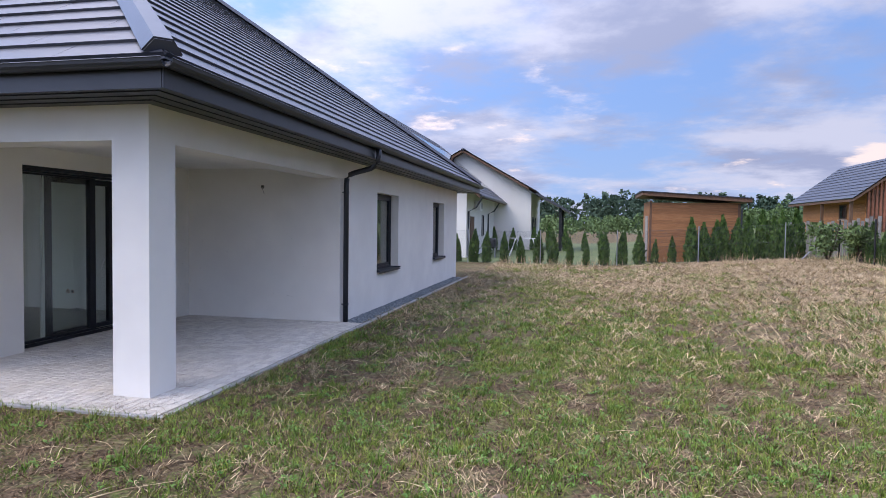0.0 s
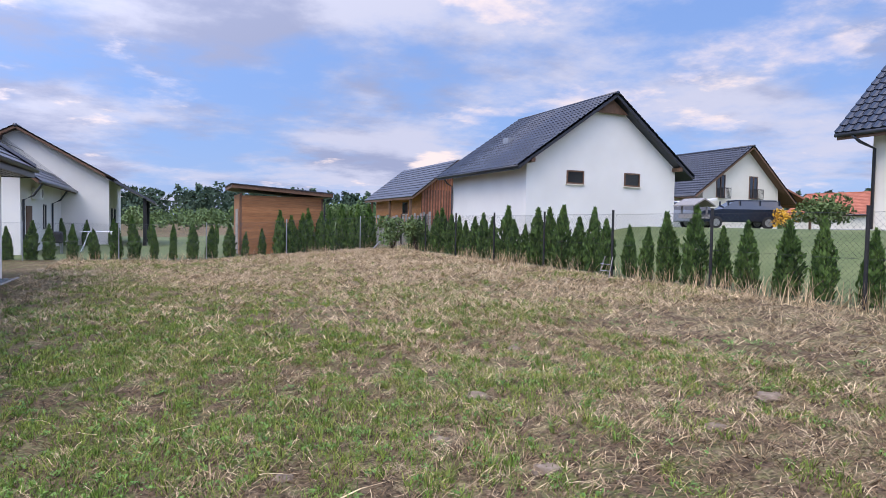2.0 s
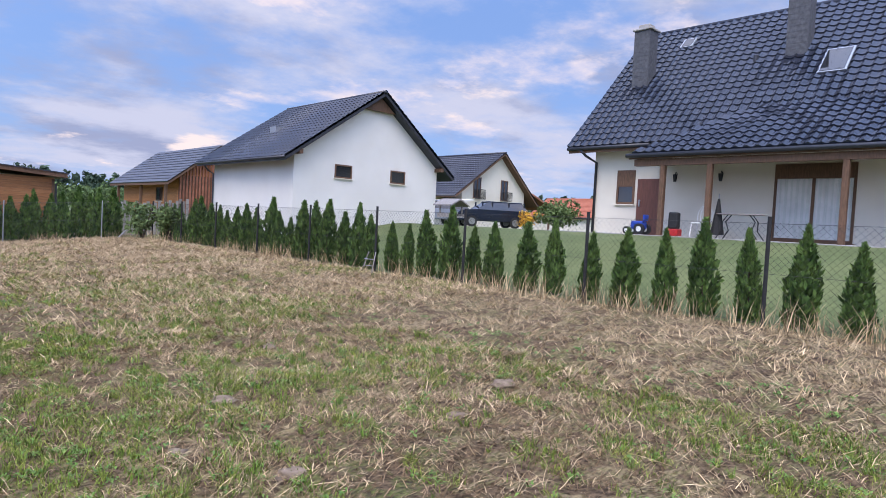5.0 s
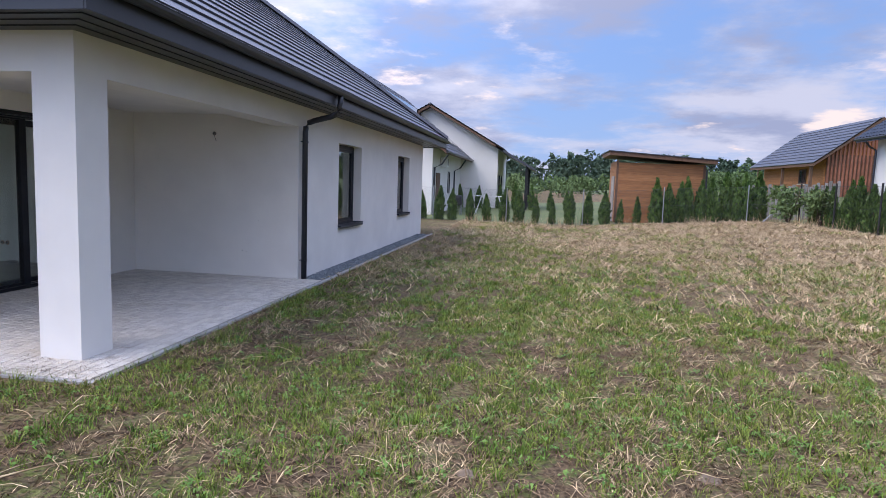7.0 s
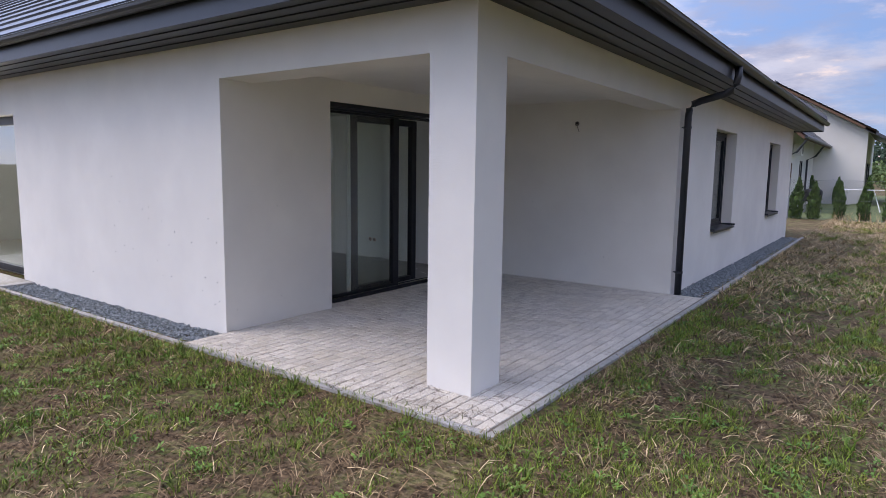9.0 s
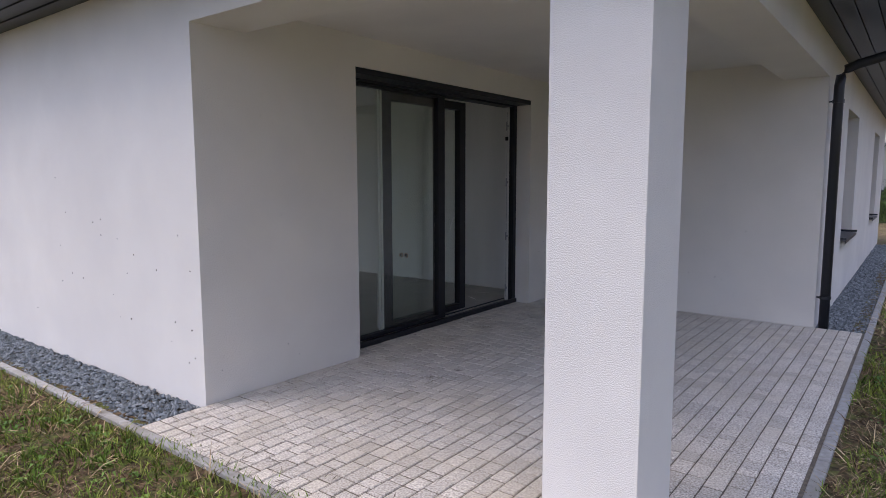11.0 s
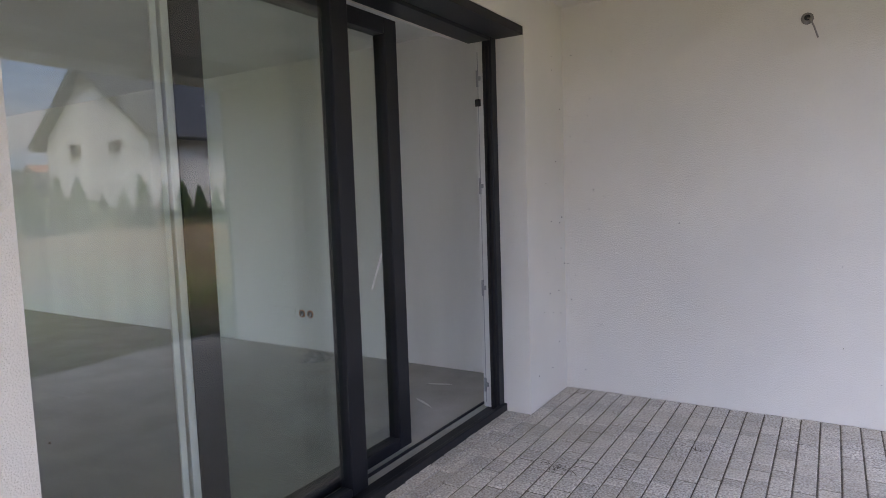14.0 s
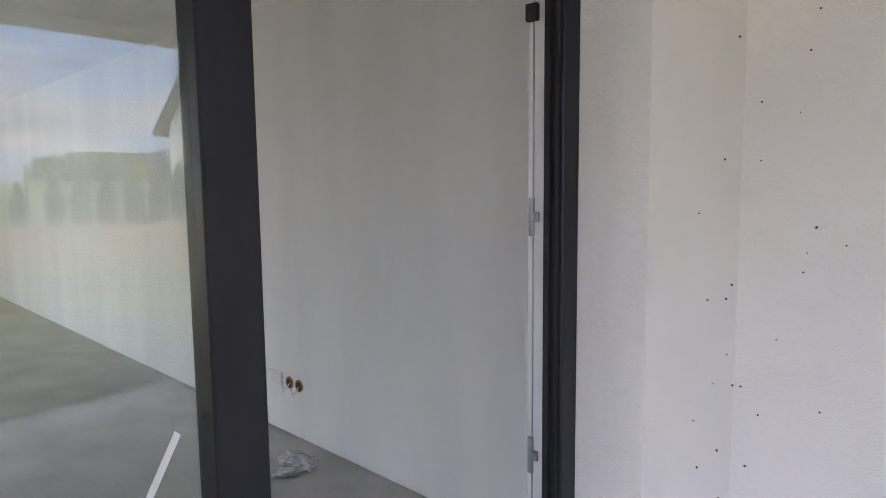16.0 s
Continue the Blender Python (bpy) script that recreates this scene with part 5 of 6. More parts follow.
# brown garden shed
sh = thing("garden_shed", "brown boarded garden shed with sloping flat roof", "shed")
SB = 0.12
part("wall", boxes([(7.2, 24.6, SB, 10.9, 27.4, 2.75)]), DARKWOOD, sh)
for i in range(19):
    z = SB + i * 0.145
    part("board", one(7.16, 24.565, z, 10.94, 24.6, min(z + 0.138, 2.80)), LARCH, sh)
for i in range(19):
    z = SB + i * 0.145
    part("board", one(7.165, 24.6, z, 7.2, 27.4, min(z + 0.138, 2.95)), LARCH, sh)
part("corner_trim", one(7.14, 24.55, SB, 7.24, 24.565, 2.9), DARKWOOD, sh)
part("corner_trim", one(10.86, 24.55, SB, 10.96, 24.565, 2.75), DARKWOOD, sh)
bm = bmesh.new()
poly_prism(bm, [(6.78, 24.2, 3.12), (11.34, 24.2, 2.82), (11.34, 24.2, 2.98), (6.78, 24.2, 3.28)], (0, 3.6, 0))
part("roof", bm, DARKWOOD, sh)
bm = bmesh.new()
poly_prism(bm, [(6.74, 24.16, 3.28), (11.38, 24.16, 2.98), (11.38, 24.16, 3.02), (6.74, 24.16, 3.32)], (0, 3.68, 0))
part("roof_sheet", bm, ANTHRACITE, sh)
part("side_door", one(7.12, 25.2, SB, 7.16, 26.2, 2.2, bevel=0.01), GREYWOOD, sh)
bm = bmesh.new()
tube(bm, [(11.3, 24.3, 2.78), (11.0, 24.5, 2.55), (11.0, 24.5, SB)], 0.04, 8)
part("downpipe", bm, ANTHRACITE, sh)

# white neighbour house behind: low wing and taller gable
na = thing("house", "white neighbour house wing with shiny dark roof", "house")
bm = bmesh.new()
poly_prism(bm, [(-10, 28.0, -0.2), (-1.85, 28.0, -0.2), (-1.85, 28.0, 3.60), (-6.5, 28.0, 7.45), (-10, 28.0, 4.6)], (0, 13.0, 0))
part("wall", bm, WHITEWALL, na)
nsl = math.hypot(5.5, 4.5)
bm = bmesh.new()
poly_prism(bm, [(-1.05, 27.4, 3.25), (-6.55, 27.4, 7.75), (-6.55, 27.4, 7.6), (-1.05, 27.4, 3.1)], (0, 14.2, 0))
nr = part("roof", bm, DARKWOOD, na)
rolled_roof("roof_tiles", (-1.03, 27.35, 3.27), (0, 1, 0), (-5.5 / nsl, 0, 4.5 / nsl), 14.3, nsl, 0.4, 0.36, 0.006, ROOFMETAL, nr)
for i in range(5):
    for j in range(2):
        bm = bmesh.new()
        c0_ = [(-2.0 - j * 1.65, 28.3 + i * 2.1), (-3.5 - j * 1.65, 28.3 + i * 2.1), (-3.5 - j * 1.65, 30.3 + i * 2.1), (-2.0 - j * 1.65, 30.3 + i * 2.1)]
        poly_prism(bm, [(px, py, 3.25 + (-1.05 - px) * 0.818 + 0.10) for px, py in c0_], (0.02, 0, 0.035))
        part("solar_panel", bm, DARKGLASS, nr)
bm = bmesh.new()
tube(bm, [(-1.0, 27.4, 3.22), (-1.0, 41.6, 3.22)], 0.07, 8)
part("gutter", bm, ANTHRACITE, na)
for yy in (28.3, 36.0):
    bm = bmesh.new()
    tube(bm, [(-1.05, yy, 3.15), (-1.4, yy, 2.6), (-1.78, yy, 2.4), (-1.78, yy, 0)], 0.05, 8)
    part("downpipe", bm, ANTHRACITE, na)
part("door", one(-1.85, 29.2, 0, -1.80, 30.4, 2.15), DARKWOOD, na, "brown side door")
wall_window(na, "x", -1.85, 33.5, 34.3, 1.0, 2.3, frame_mat=FRAME, out_dir=1)
ac = thing("air_conditioner", "white outdoor air-conditioning unit on the wall", "air conditioner", -1.6, 30.9, 2.5)
part("case", one(-0.23, -0.4, 0, 0.13, 0.4, 0.55, bevel=0.02), WHITEPLASTIC, ac)
bm = bmesh.new()
tube(bm, [(0.13, 0.05, 0.28), (0.145, 0.05, 0.28)], 0.2, 16)
part("grille", bm, GREYWOOD, ac)
nb = gable_house("house", "white neighbour house with long dark gable roof", -9.0, 0.75, 39.6, 50.0, -0.2, 4.25, 7.0, WHITEWALL, 0.35, 0.6, -4.1, ROOFMETAL)
bm = bmesh.new()
poly_prism(bm, [(0.6, 39.0, 4.32), (3.4, 39.0, 2.75), (3.4, 39.0, 2.6), (0.6, 39.0, 4.15)], (0, 8, 0))
part("carport_roof", bm, ROOFMETAL, nb)
for yp in (39.3, 46):
    part("carport_post", one(2.7, yp, -0.1, 2.9, yp + 0.2, 2.95), RUBBER, nb)
wall_window(nb, "x", 0.75, 41.0, 42.0, 0.6, 2.3, frame_mat=FRAME, out_dir=1)
wall_window(nb, "x", 0.75, 43.5, 44.5, 0.6, 2.3, frame_mat=FRAME, out_dir=1)
# clutter behind the fence: a covered grill, a drying rack
gr = thing("garden_grill", "dark covered garden grill by the neighbour wall", "grill", -0.7, 29.0, float(ground_z(-0.7, 29)))
part("cover", one(-0.35, -0.3, 0.5, 0.35, 0.3, 1.05, bevel=0.12), RUBBER, gr)
for sx in (-0.3, 0.3):
    for sy in (-0.25, 0.25):
        part("leg", one(sx - 0.02, sy - 0.02, 0, sx + 0.02, sy + 0.02, 0.52), STEEL, gr)
dry = thing("drying_rack", "thin white folding clothes drying rack", "drying rack", 1.0, 31.0, float(ground_z(1, 31)))
for i in range(7):
    bm = bmesh.new()
    tube(bm, [(-0.9, -0.3 + i * 0.1, 1.0), (0.9, -0.3 + i * 0.1, 1.0)], 0.012, 5)
    part("rod", bm, WHITEPLASTIC, dry)
for sx in (-0.8, 0.8):
    bm = bmesh.new()
    tube(bm, [(sx, -0.4, 0), (sx * 0.6, 0.3, 1.0)], 0.018, 5)
    tube(bm, [(sx, 0.4, 0), (sx * 0.6, -0.3, 1.0)], 0.018, 5)
    part("leg", bm, WHITEPLASTIC, dry)
bf = thing("bird_feeder", "wooden bird table on a dark pole", "bird feeder", 16.0, 6.45, float(ground_z(16.0, 6.45)))
bm = bmesh.new()
tube(bm, [(0, 0, -0.05), (0, 0, 1.35)], 0.03, 8)
part("pole", bm, RUBBER, bf)
part("tray", boxes([(-0.25, -0.25, 1.35, 0.25, 0.25, 1.39), (-0.25, -0.25, 1.39, -0.22, 0.25, 1.45), (0.22, -0.25, 1.39, 0.25, 0.25, 1.45)]), GREYWOOD, bf)
for sx in (-0.2, 0.2):
    for sy in (-0.2, 0.2):
        part("upright", one(sx - 0.015, sy - 0.015, 1.39, sx + 0.015, sy + 0.015, 1.66), GREYWOOD, bf)
bm = bmesh.new()
poly_prism(bm, [(-0.34, -0.34, 1.64), (0, -0.34, 1.80), (0.34, -0.34, 1.64), (0.34, -0.34, 1.67), (0, -0.34, 1.84), (-0.34, -0.34, 1.67)], (0, 0.68, 0))
part("roof", bm, GREYWOOD, bf)
ld = thing("step_trestle", "small grey metal trestle standing by the hedge", "trestle", FX - 0.35, 7.05, float(ground_z(FX - 0.35, 7.05)))
bm = bmesh.new()
tube(bm, [(-0.05, -0.2, 0), (0.1, -0.14, 0.5)], 0.012, 6)
tube(bm, [(-0.05, 0.2, 0), (0.1, 0.14, 0.5)], 0.012, 6)
part("leg", bm, GREYWOOD, ld)
for z in (0.16, 0.32):
    bm = bmesh.new()
    tube(bm, [(0, -0.18, z), (0, 0.18, z)], 0.010, 6)
    part("rung", bm, STEEL, ld)
part("foot", boxes([(-0.08, -0.23, 0, -0.02, -0.17, 0.03)]), STEEL, ld)

# ---- trees, shrubs and far woods ----


def leaf_cloud(centres, radii, count, size, q, flat=0.8):
    """Leaf clumps scattered in uneven shells round the centres."""
    k = q.integers(0, len(centres), count)
    d = q.normal(0, 1, (count, 3))
    d /= np.linalg.norm(d, axis=1, keepdims=True)
    r = radii[k] * q.uniform(0.55, 1.05, (count, 1)) ** 0.6
    c = centres[k] + d * r * np.array([1, 1, flat])
    a = q.normal(0, 1, (count, 3)) + d * 0.4
    a /= np.linalg.norm(a, axis=1, keepdims=True)
    b = np.cross(a, q.normal(0, 1, (count, 3)))
    b /= np.linalg.norm(b, axis=1, keepdims=True) + 1e-6
    s = size * q.uniform(0.6, 1.4, (count, 1))
    return np.stack([c - a * s, c + b * s * 0.55, c + a * s, c - b * s * 0.55], 1)


def shrub(name, label, x, y, h, r, n, leaf, mat, seed, category="shrub"):
    q = np.random.default_rng(seed)
    z = float(ground_z(x, y))
    t = thing(name, label, category, x, y, z)
    bm = bmesh.new()
    for i in range(5):
        a = i * 1.26
        tube(bm, [(0, 0, -0.05), (0.3 * r * math.cos(a), 0.3 * r * math.sin(a), h * 0.4), (0.6 * r * math.cos(a), 0.6 * r * math.sin(a), h * 0.8)], 0.03, 5, r_end=0.008)
    part("trunk", bm, BARK, t)
    cs = np.stack([q.uniform(-0.6, 0.6, 12) * r, q.uniform(-0.6, 0.6, 12) * r, q.uniform(0.3, 0.85, 12) * h], -1)
    c = quads_mesh("crown", leaf_cloud(cs, q.uniform(0.3, 0.5, (12, 1)) * r, n, leaf, q), mat)
    c.parent = t
    return t


shrub("shrub", "leafy green climber shrub at the fence corner", FX - 0.4, FY - 0.5, 1.6, 0.9, 1600, 0.07, TREELEAF, 5)
shrub("shrub", "leafy green climber shrub at the fence corner", FX + 0.2, FY - 2.0, 1.5, 0.7, 1200, 0.07, TREELEAF, 6)
shrub("shrub", "round green garden bush by the cream house", 33.5, 15.6, 2.0, 1.3, 1800, 0.10, TREELEAF, 8)
shrub("flower_bush", "bush with yellow and orange blooms", 32.5, 16.8, 1.0, 0.7, 500, 0.07, FLOWER, 9, "flowers")
rh = gable_house("house", "far small house with red tiled roof", 78, 86, 42, 52, 0.5, 4.0, 6.5, CREAM, 0.5, 0.4, 82, REDTILE)

q = np.random.default_rng(21)
pine, leafy = [], []
for i in range(1000):
    ang = radians(q.uniform(-50, 75))
    d = q.uniform(190, 260)
    x, y = d * math.sin(ang), d * math.cos(ang)
    h = q.uniform(7.5, 10.5) + 1.6 * math.sin(ang * 7 + 1) + (d - 190) * 0.03
    z0 = float(ground_z(x, y))
    m = 6
    cs = np.stack([np.full(m, x) + q.normal(0, 0.6, m), np.full(m, y) + q.normal(0, 0.6, m), z0 + h * np.linspace(0.12, 0.93, m)], -1)
    rr = (np.linspace(2.6, 0.8, m) * q.uniform(0.8, 1.3))[:, None]
    pine.append(leaf_cloud(cs, rr, 80, 0.75, q))
tagged(quads_mesh("far_woods", np.concatenate(pine), HAZEDPINE), "distant dark green pine forest along the horizon", "forest", "", "stuff")
for i in range(170):
    ang = radians(q.uniform(-30, 60))
    d = q.uniform(85, 140)
    x, y = d * math.sin(ang), d * math.cos(ang)
    if y < 55:
        continue
    h = q.uniform(2.4, 3.9)
    z0 = float(ground_z(x, y))
    m = 7
    cs = np.stack([x + q.normal(0, 1.3, m), y + q.normal(0, 1.3, m), z0 + h * q.uniform(0.25, 0.8, m)], -1)
    leafy.append(leaf_cloud(cs, q.uniform(0.7, 1.5, (m, 1)), 340, 0.22, q))
tagged(quads_mesh("young_woods", np.concatenate(leafy), TREELEAF), "light green young birch thicket beyond the lawns", "forest", "", "stuff")

# ---- grass on the plot ----


def blades(n, x0, x1, y0, y1, hmin, hmax, width, lie, keep, seed):
    """Blades of grass; lie is how far they lean over, keep the share kept at each place."""
    g = np.random.default_rng(seed)
    x, y = g.uniform(x0, x1, n), g.uniform(y0, y1, n)
    ok = ((x > 0.50) | (y < -0.51)) & (g.uniform(0, 1, n) < keep(x, y))
    x, y = x[ok], y[ok]
    n = len(x)
    z = ground_z(x, y) - 0.006
    a = 2.2 * waves(x, y, 2.2, 39) + g.normal(0, 1.7, n) if lie > 1 else g.uniform(0, 6.283, n)
    h = g.uniform(hmin, hmax, n)
    ln = np.abs(g.normal(lie, 0.35 if lie < 1 else 0.16, n))
    up = np.cos(np.minimum(ln, 1.5))
    ov = np.sin(np.minimum(ln, 1.5))
    b = g.uniform(0, 6.283, n)
    w = width * g.uniform(0.6, 1.4, n)
    p0 = np.stack([x, y, z], -1)
    sd_ = np.stack([np.cos(b), np.sin(b), np.zeros(n)], -1) * w[:, None]
    tip = p0 + np.stack([np.cos(a) * ov * h, np.sin(a) * ov * h, up * h + 0.012], -1)
    mid = (p0 + tip) / 2 + np.array([0, 0, 1]) * (h * 0.12)[:, None]
    return np.concatenate([np.stack([p0 - sd_, p0 + sd_, mid + sd_ * 0.7, mid - sd_ * 0.7], 1), np.stack([mid - sd_ * 0.7, mid + sd_ * 0.7, tip + sd_ * 0.15, tip - sd_ * 0.15], 1)])


def straw_share(x, y):
    v = 0.02 + 0.63 * sstep(3, 11, x) + 0.4 * sstep(6, 16, y) + 0.34 * waves(x, y, 1.1, 31) + 0.40 * waves(x, y, 4.5, 32) + 0.40 * waves(x, y, 15, 36)
    return sstep(-0.1, 0.75, v) * 0.97 + 0.03


def green_share(x, y):
    v = 0.62 - 0.55 * sstep(5, 12, x) - 0.40 * sstep(6, 15, y) - 0.25 * (1 - sstep(0.5, 3, np.maximum(x, -y - 1))) + 0.45 * waves(x, y, 1.3, 33) + 0.50 * waves(x, y, 5.5, 34) + 0.55 * waves(x, y, 17, 35)
    return sstep(0.05, 0.75, v)


NEAR, MID = (-9, 10, -5.2, 4), (0.5, 14.0, 2.5, 23)
dry_all = np.concatenate([blades(180000, *NEAR, 0.05, 0.17, 0.0034, 1.33, straw_share, 41), blades(140000, *MID, 0.10, 0.28, 0.0065, 1.30, straw_share, 42),
                          blades(26000, 9.5, 14.1, -10, 4, 0.08, 0.26, 0.0045, 1.3, straw_share, 43)])
tagged(quads_mesh("dry_grass", dry_all, DRYBLADE), "mown dry straw lying on the lawn", "grass", "", "stuff")
green_all = np.concatenate([blades(350000, *NEAR, 0.025, 0.085, 0.0036, 0.85, green_share, 44), blades(170000, *MID, 0.04, 0.10, 0.006, 0.75, green_share, 45)])
tagged(quads_mesh("green_grass", green_all, GREENBLADE), "short patchy green grass and clover", "grass", "", "stuff")


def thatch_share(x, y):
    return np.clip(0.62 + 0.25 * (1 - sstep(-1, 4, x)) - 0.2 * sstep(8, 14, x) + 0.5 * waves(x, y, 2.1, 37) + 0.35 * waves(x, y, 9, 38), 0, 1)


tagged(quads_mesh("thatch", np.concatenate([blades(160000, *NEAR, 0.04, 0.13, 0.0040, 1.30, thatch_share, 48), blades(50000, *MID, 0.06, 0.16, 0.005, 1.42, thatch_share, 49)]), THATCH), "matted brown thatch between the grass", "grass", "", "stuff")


def edge_share(x, y):
    return np.clip(0.35 + 0.5 * waves(x, y, 1.5, 51), 0.05, 1)


tall = np.concatenate([blades(5000, FX - 0.6, FX + 0.3, -12, FY, 0.18, 0.55, 0.006, 0.45, edge_share, 46), blades(3500, -2.5, FX, FY - 0.1, FY + 1.0, 0.15, 0.45, 0.006, 0.45, edge_share, 47)])
tagged(quads_mesh("tall_dry_grass", tall, DRYBLADE), "tall dry grass along the fence", "grass", "", "stuff")


def tufts(count, per, x0, x1, y0, y1, hmin, hmax, width, spread, lean, share, seed):
    """Tufts: each a bunch of blades that spring from one root and fan outwards."""
    g = np.random.default_rng(seed)
    tx, ty = g.uniform(x0, x1, count), g.uniform(y0, y1, count)
    ok = ((tx > 0.52) | (ty < -0.53)) & (g.uniform(0, 1, count) < share(tx, ty))
    tx, ty = tx[ok], ty[ok]
    size = g.uniform(0.6, 1.3, len(tx))
    tx, ty, size = np.repeat(tx, per), np.repeat(ty, per), np.repeat(size, per)
    n = len(tx)
    a = g.uniform(0, 6.283, n)
    out_ = np.stack([np.cos(a), np.sin(a), np.zeros(n)], -1)
    p0 = np.stack([tx, ty, ground_z(tx, ty) - 0.006], -1) + out_ * (g.uniform(0, 1, n) * spread * size)[:, None]
    h = g.uniform(hmin, hmax, n) * size
    ln = np.abs(g.normal(lean, 0.25, n))
    mid = p0 + (out_ * np.sin(ln * 0.6)[:, None] + np.array([0, 0, 1.0]) * np.cos(ln * 0.6)[:, None]) * (h * 0.55)[:, None]
    tip = mid + (out_ * np.sin(ln * 1.5)[:, None] + np.array([0, 0, 1.0]) * np.cos(ln * 1.5)[:, None]) * (h * 0.45)[:, None]
    b = g.uniform(0, 6.283, n)
    w = np.stack([np.cos(b), np.sin(b), np.zeros(n)], -1) * (width * g.uniform(0.6, 1.4, n))[:, None]
    return np.concatenate([np.stack([p0 - w, p0 + w, mid + w * 0.8, mid - w * 0.8], 1), np.stack([mid - w * 0.8, mid + w * 0.8, tip + w * 0.1, tip - w * 0.1], 1)])


tagged(quads_mesh("grass_tufts", tufts(5200, 16, -7, 10, -5, 6, 0.05, 0.12, 0.0034, 0.03, 0.55, lambda x, y: 0.12 + 0.75 * green_share(x, y), 52), YELLOWBLADE),
       "yellow-green grass tufts standing out of the lawn", "grass", "", "stuff")
tagged(quads_mesh("straw_tufts", tufts(3000, 12, -7, 12, -5, 10, 0.06, 0.16, 0.0030, 0.05, 1.05, lambda x, y: 0.15 + 0.6 * straw_share(x, y), 53), DRYBLADE),
       "pale dry straw tufts lying in the lawn", "grass", "", "stuff")
# lawn creeping over the kerb at the patio corner
g = np.random.default_rng(54)
n = 420
ex, ey = np.where(g.uniform(0, 1, n) < 0.75, g.uniform(-2.6, 0.3, n), 0.46), np.zeros(n)
ey = np.where(ex > 0.4, g.uniform(-0.5, 1.2, n), -0.50 + np.abs(g.normal(0, 0.05, n)))
ex = np.where(ex > 0.4, 0.50 - np.abs(g.normal(0, 0.02, n)), ex)
a, h = g.uniform(0, 6.283, n), g.uniform(0.02, 0.06, n)
p0 = np.stack([ex, ey, np.full(n, -0.01)], -1)
w = np.stack([np.cos(a + 1.5), np.sin(a + 1.5), np.zeros(n)], -1) * 0.004
tip = p0 + np.stack([np.cos(a) * h * 0.7, np.sin(a) * h * 0.7, h * 0.8], -1)
tagged(quads_mesh("edge_grass", np.stack([p0 - w, p0 + w, tip + w * 0.2, tip - w * 0.2], 1), YELLOWBLADE), "sparse grass growing over the concrete kerb", "grass", "", "stuff")
# long pale stalks scattered over the lawn
g = np.random.default_rng(55)
n = 520
sx, sy = g.uniform(-6, 9, n), g.uniform(-4.6, 5, n)
ok = (sx > 0.6) | (sy < -0.62)
sx, sy = sx[ok], sy[ok]
n = len(sx)
a, l, bend = g.uniform(0, 6.283, n), g.uniform(0.10, 0.36, n), g.normal(0, 0.5, n)
knots = []
for k in range(5):
    sx_, sy_ = sx + l * k / 4 * np.cos(a + bend * k / 4), sy + l * k / 4 * np.sin(a + bend * k / 4)
    knots.append(np.stack([sx_, sy_, ground_z(sx_, sy_) + 0.022 + 0.022 * math.sin(math.pi * k / 4) * g.uniform(0.3, 1.6, n)], -1))
up_, wd = np.array([0, 0, 0.0028]), np.stack([-np.sin(a), np.cos(a), np.zeros(n)], -1) * 0.0028
stalks = []
for k0, k1 in zip(knots, knots[1:]):
    stalks += [np.stack([k0 - wd, k0 + up_, k1 + up_, k1 - wd], 1), np.stack([k0 + up_, k0 + wd, k1 + wd, k1 + up_], 1)]
tagged(quads_mesh("dead_stalks", np.concatenate(stalks), DRYBLADE), "long pale dead stalks lying on the lawn", "straw", "", "stuff")
# broad-leaved weeds in low rosettes
wr = np.random.default_rng(61)
wx, wy = wr.uniform(-8, 11, 9000), wr.uniform(-5, 9, 9000)
ok = ((wx > 0.6) | (wy < -0.6)) & (wr.uniform(0, 1, 9000) < 0.08 + 0.8 * green_share(wx, wy))
wx, wy = np.repeat(wx[ok], 9), np.repeat(wy[ok], 9)
n = len(wx)
wx, wy = wx + wr.normal(0, 0.022, n), wy + wr.normal(0, 0.022, n)
p = np.stack([wx, wy, ground_z(wx, wy) + wr.uniform(0.004, 0.035, n)], -1)
a = wr.uniform(0, 6.283, n)
l, w_ = wr.uniform(0.015, 0.050, (n, 1)), wr.uniform(0.005, 0.013, (n, 1))
d, s_ = np.stack([np.cos(a), np.sin(a), np.zeros(n)], -1), np.stack([-np.sin(a), np.cos(a), np.zeros(n)], -1)
m = p + d * l * 0.55 + np.array([0, 0, 1.0]) * wr.uniform(0.004, 0.025, (n, 1))
ros = np.stack([p, m + s_ * w_, p + d * l + np.array([0, 0, 1.0]) * wr.uniform(-0.004, 0.022, (n, 1)), m - s_ * w_], 1)
tagged(quads_mesh("weeds", ros, LEAFGREEN), "broad-leaved green weeds in the lawn", "weeds", "", "stuff")
# earth clods
cr = random.Random(71)
for x, y, r in ((6.87, -0.05, 0.12), (9.07, -1.37, 0.13), (6.63, -1.62, 0.12), (8.19, -1.61, 0.10), (6.18, -0.78, 0.08), (8.14, 1.53, 0.10), (4.93, -1.0, 0.08),
                (3.5, -1.2, 0.08), (1.9, -2.6, 0.07), (-3.2, -1.9, 0.09), (5.6, -2.4, 0.09), (7.4, 0.7, 0.08)):
    bm = bmesh.new()
    bmesh.ops.create_icosphere(bm, subdivisions=3, radius=1)
    o = Vector((cr.uniform(0, 50), cr.uniform(0, 50), 0))
    for v in bm.verts:
        n = 1 + 0.45 * noise.noise(v.co * 1.9 + o) + 0.2 * noise.noise(v.co * 5 + o)
        v.co = Vector((v.co.x * r * n, v.co.y * r * 0.8 * n, v.co.z * r * 0.42 * n))
    ob = tagged(mesh_object("earth_clod", bm, STONE, True), "dry pale clod of earth in the grass", "clod", "earth clods")
    ob.location = (x, y, float(ground_z(x, y)) - 0.012)
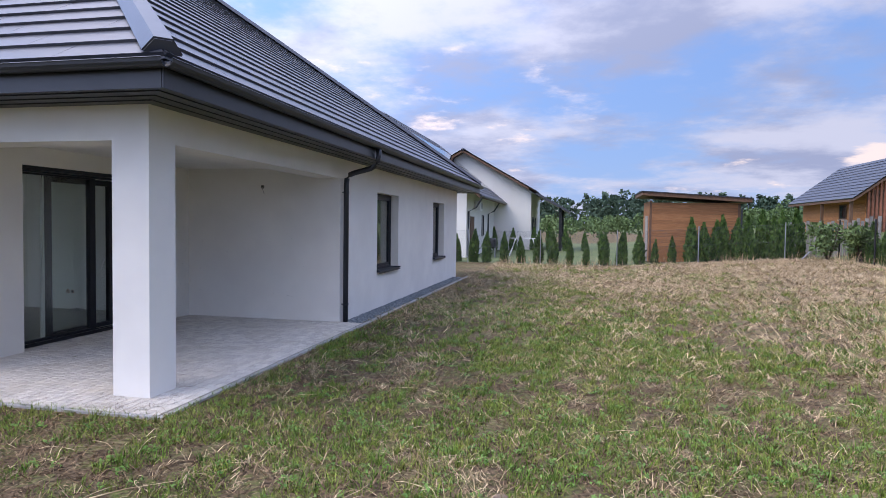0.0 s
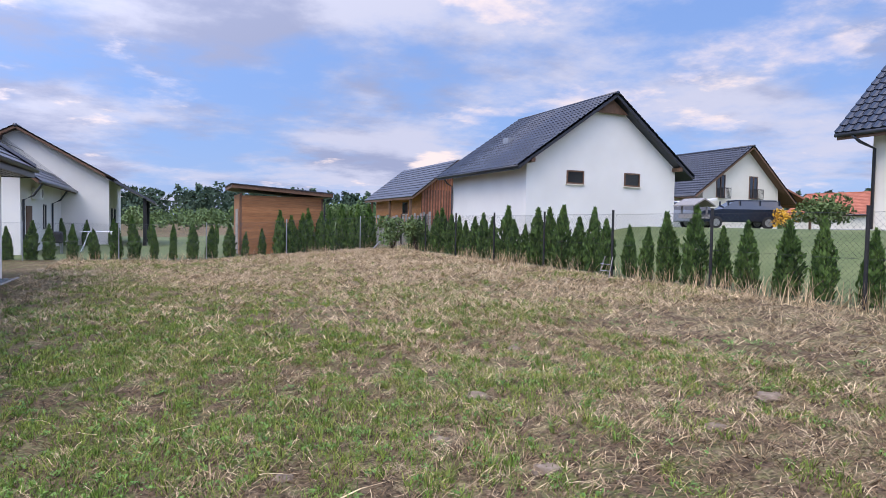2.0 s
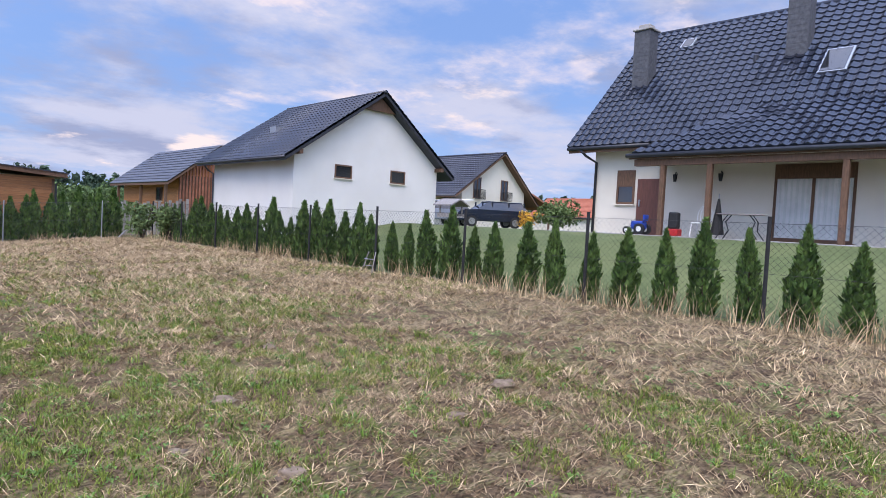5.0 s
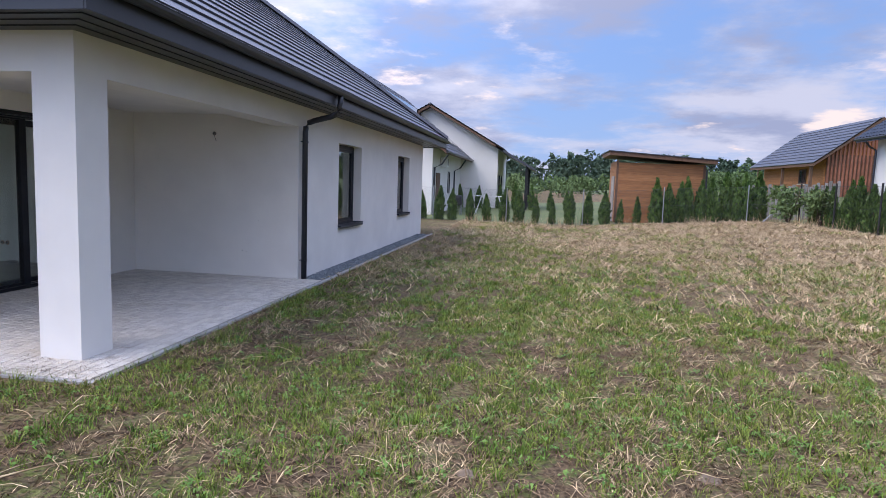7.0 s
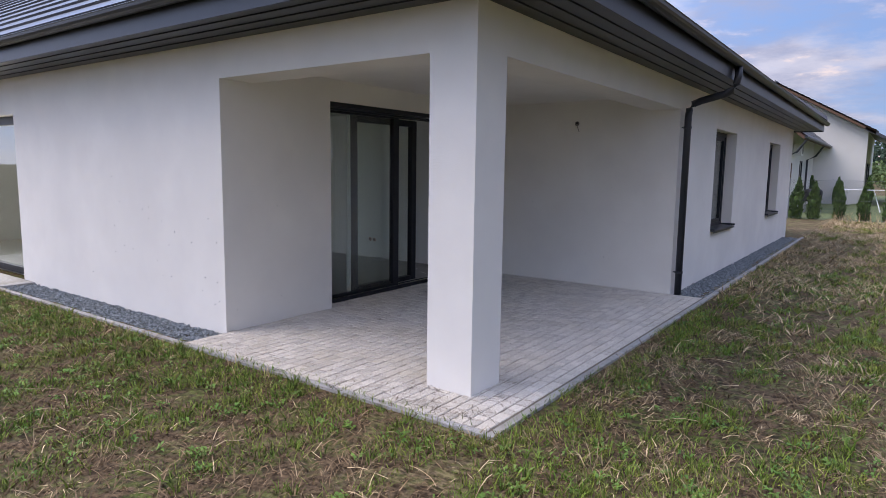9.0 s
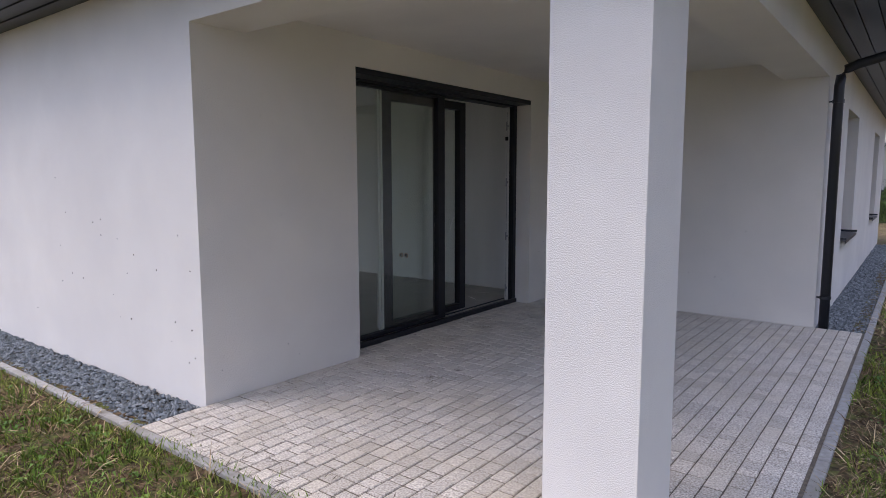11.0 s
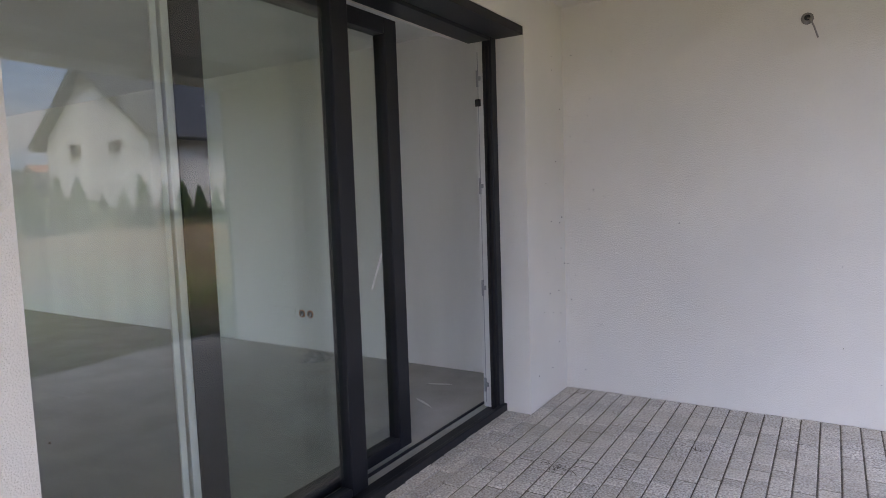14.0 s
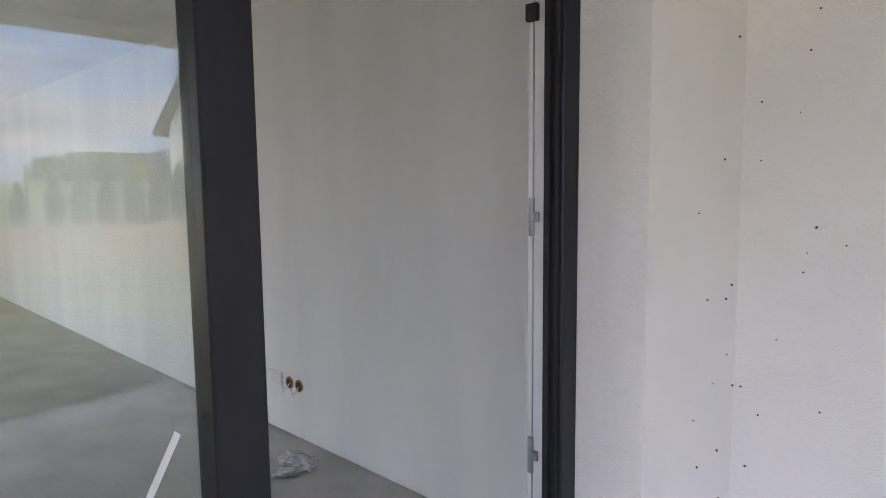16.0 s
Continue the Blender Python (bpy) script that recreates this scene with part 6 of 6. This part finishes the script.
# thin dead twigs on the grass and leaf litter on the paving
for x, y, a, l in ((1.0, -1.9, 0.6, 0.5), (-1.7, -1.6, 2.6, 0.45), (5.2, -1.5, 0.2, 0.35)):
    bm = bmesh.new()
    z = float(ground_z(x, y)) + 0.03
    tube(bm, [(x, y, z), (x + l * .4 * math.cos(a), y + l * .4 * math.sin(a), z + 0.03), (x + l * math.cos(a + .2), y + l * math.sin(a + .2), z)], 0.006, 5, r_end=0.002)
    tagged(mesh_object("twig", bm, DRYBLADE), "thin pale dead twig on the grass", "twig")
for x, y, r, n in ((-2.453, 3.60, 0.10, 26), (-1.90, 4.126, 0.06, 8), (-2.0, 1.6, 0.035, 10), (-2.05, 1.35, 0.035, 10), (0.12, 0.42, 0.10, 24), (-0.3, -0.35, 0.22, 60), (0.25, -0.2, 0.14, 30), (-1.6, -0.38, 0.3, 40), (-0.8, -0.42, 0.34, 120), (0.0, -0.37, 0.30, 150), (-0.45, -0.12, 0.25, 50), (0.2, 0.1, 0.14, 30), (-2.2, -0.36, 0.3, 40), (-2.3, 2.45, 0.12, 16), (-2.75, 4.75, 0.10, 16), (-1.5, 3.2, 0.2, 10), (-0.9, 4.5, 0.25, 12), (-2.55, 2.9, 0.09, 16)):
    g = np.random.default_rng(int(abs(x * 100) + abs(y * 37)))
    c = np.stack([x + g.normal(0, r * 0.5, n), y + g.normal(0, r * 0.4, n), g.uniform(0.004, 0.014, n)], -1)
    a = g.uniform(0, 6.28, n)
    d = np.stack([np.cos(a), np.sin(a), g.uniform(-0.1, 0.25, n)], -1) * g.uniform(0.012, 0.05, (n, 1))
    s_ = np.stack([-np.sin(a), np.cos(a), np.zeros(n)], -1) * g.uniform(0.0012, 0.0032, (n, 1))
    tagged(quads_mesh("leaf_litter", np.stack([c - d, c + s_, c + d, c - s_], 1), BARK), "small heap of dead leaves and stalks on the paving", "litter", "", "stuff")

# ---- patio pavers ----
pave = thing("paving", "sandy grey exposed-aggregate patio pavers in rows", "paving", kind="structure")
PWD = 0.097
made = {}


def paver_mesh(l):
    key = round(l, 3)
    if key not in made:
        bm = bmesh.new()
        g_ = 0.0036
        x0, x1, y0, y1, b = g_, PWD - g_, g_ * 1.3, l - g_ * 1.3, 0.0045
        lo = [bm.verts.new(p) for p in ((x0, y0, -0.03), (x1, y0, -0.03), (x1, y1, -0.03), (x0, y1, -0.03))]
        mi = [bm.verts.new(p) for p in ((x0, y0, -b), (x1, y0, -b), (x1, y1, -b), (x0, y1, -b))]
        hi = [bm.verts.new(p) for p in ((x0 + b, y0 + b, 0), (x1 - b, y0 + b, 0), (x1 - b, y1 - b, 0), (x0 + b, y1 - b, 0))]
        bm.faces.new(hi)
        for A, B in ((lo, mi), (mi, hi)):
            for i in range(4):
                j = (i + 1) % 4
                bm.faces.new((A[i], A[j], B[j], B[i]))
        me2 = bpy.data.meshes.new("paver")
        bmesh.ops.recalc_face_normals(bm, faces=bm.faces)
        bm.to_mesh(me2)
        bm.free()
        me2.materials.append(PAVER)
        made[key] = me2
    return made[key]


pv = random.Random(5)
count, far_v, far_f = 0, [], []
i = 0
while W - 2 * PWD + i * PWD < 0.43 - 0.02:
    xa = W - 2 * PWD + i * PWD
    wscale = min(1.0, (0.43 - xa) / PWD)
    y, yend = (-0.438, D) if xa >= W - 0.01 else (DY0 + 0.005, DY1 - 0.005)
    y += 0.0
    while y < yend - 0.02:
        l = pv.choice((0.08, 0.12, 0.12, 0.16))
        if y + l > yend - 0.05:
            l = yend - y
        l = round(l, 2) if y + l < yend - 0.001 else round(l, 3)
        inside = xa + PWD > -0.4 and xa < 0 and y + l > 0.0 and y < 0.4
        z = pv.uniform(-0.0025, 0.0015)
        me2 = paver_mesh(l)
        if inside and xa > -0.36 and xa + PWD < -0.02 and y > 0.02 and y + l < 0.38:
            y += l
            continue
        if count < 300 and y > 2.6 and -2.8 < xa < -1.2:
            ob = new("paver", me2)
            ob.parent = pave
            ob.location, ob.scale = (xa, y, z), (wscale, 1, 1)
            count += 1
        else:
            b0 = len(far_v)
            far_v += [(xa + v.co.x * wscale, y + v.co.y, z + v.co.z) for v in me2.vertices]
            far_f += [tuple(b0 + k for k in p.vertices) for p in me2.polygons]
        y += l
    i += 1
me2 = bpy.data.meshes.new("edge_pavers")
me2.from_pydata(far_v, [], far_f)
me2.materials.append(PAVER)
ob = new("edge_pavers", me2)
ob.parent = pave
ob["kind"] = "stuff"
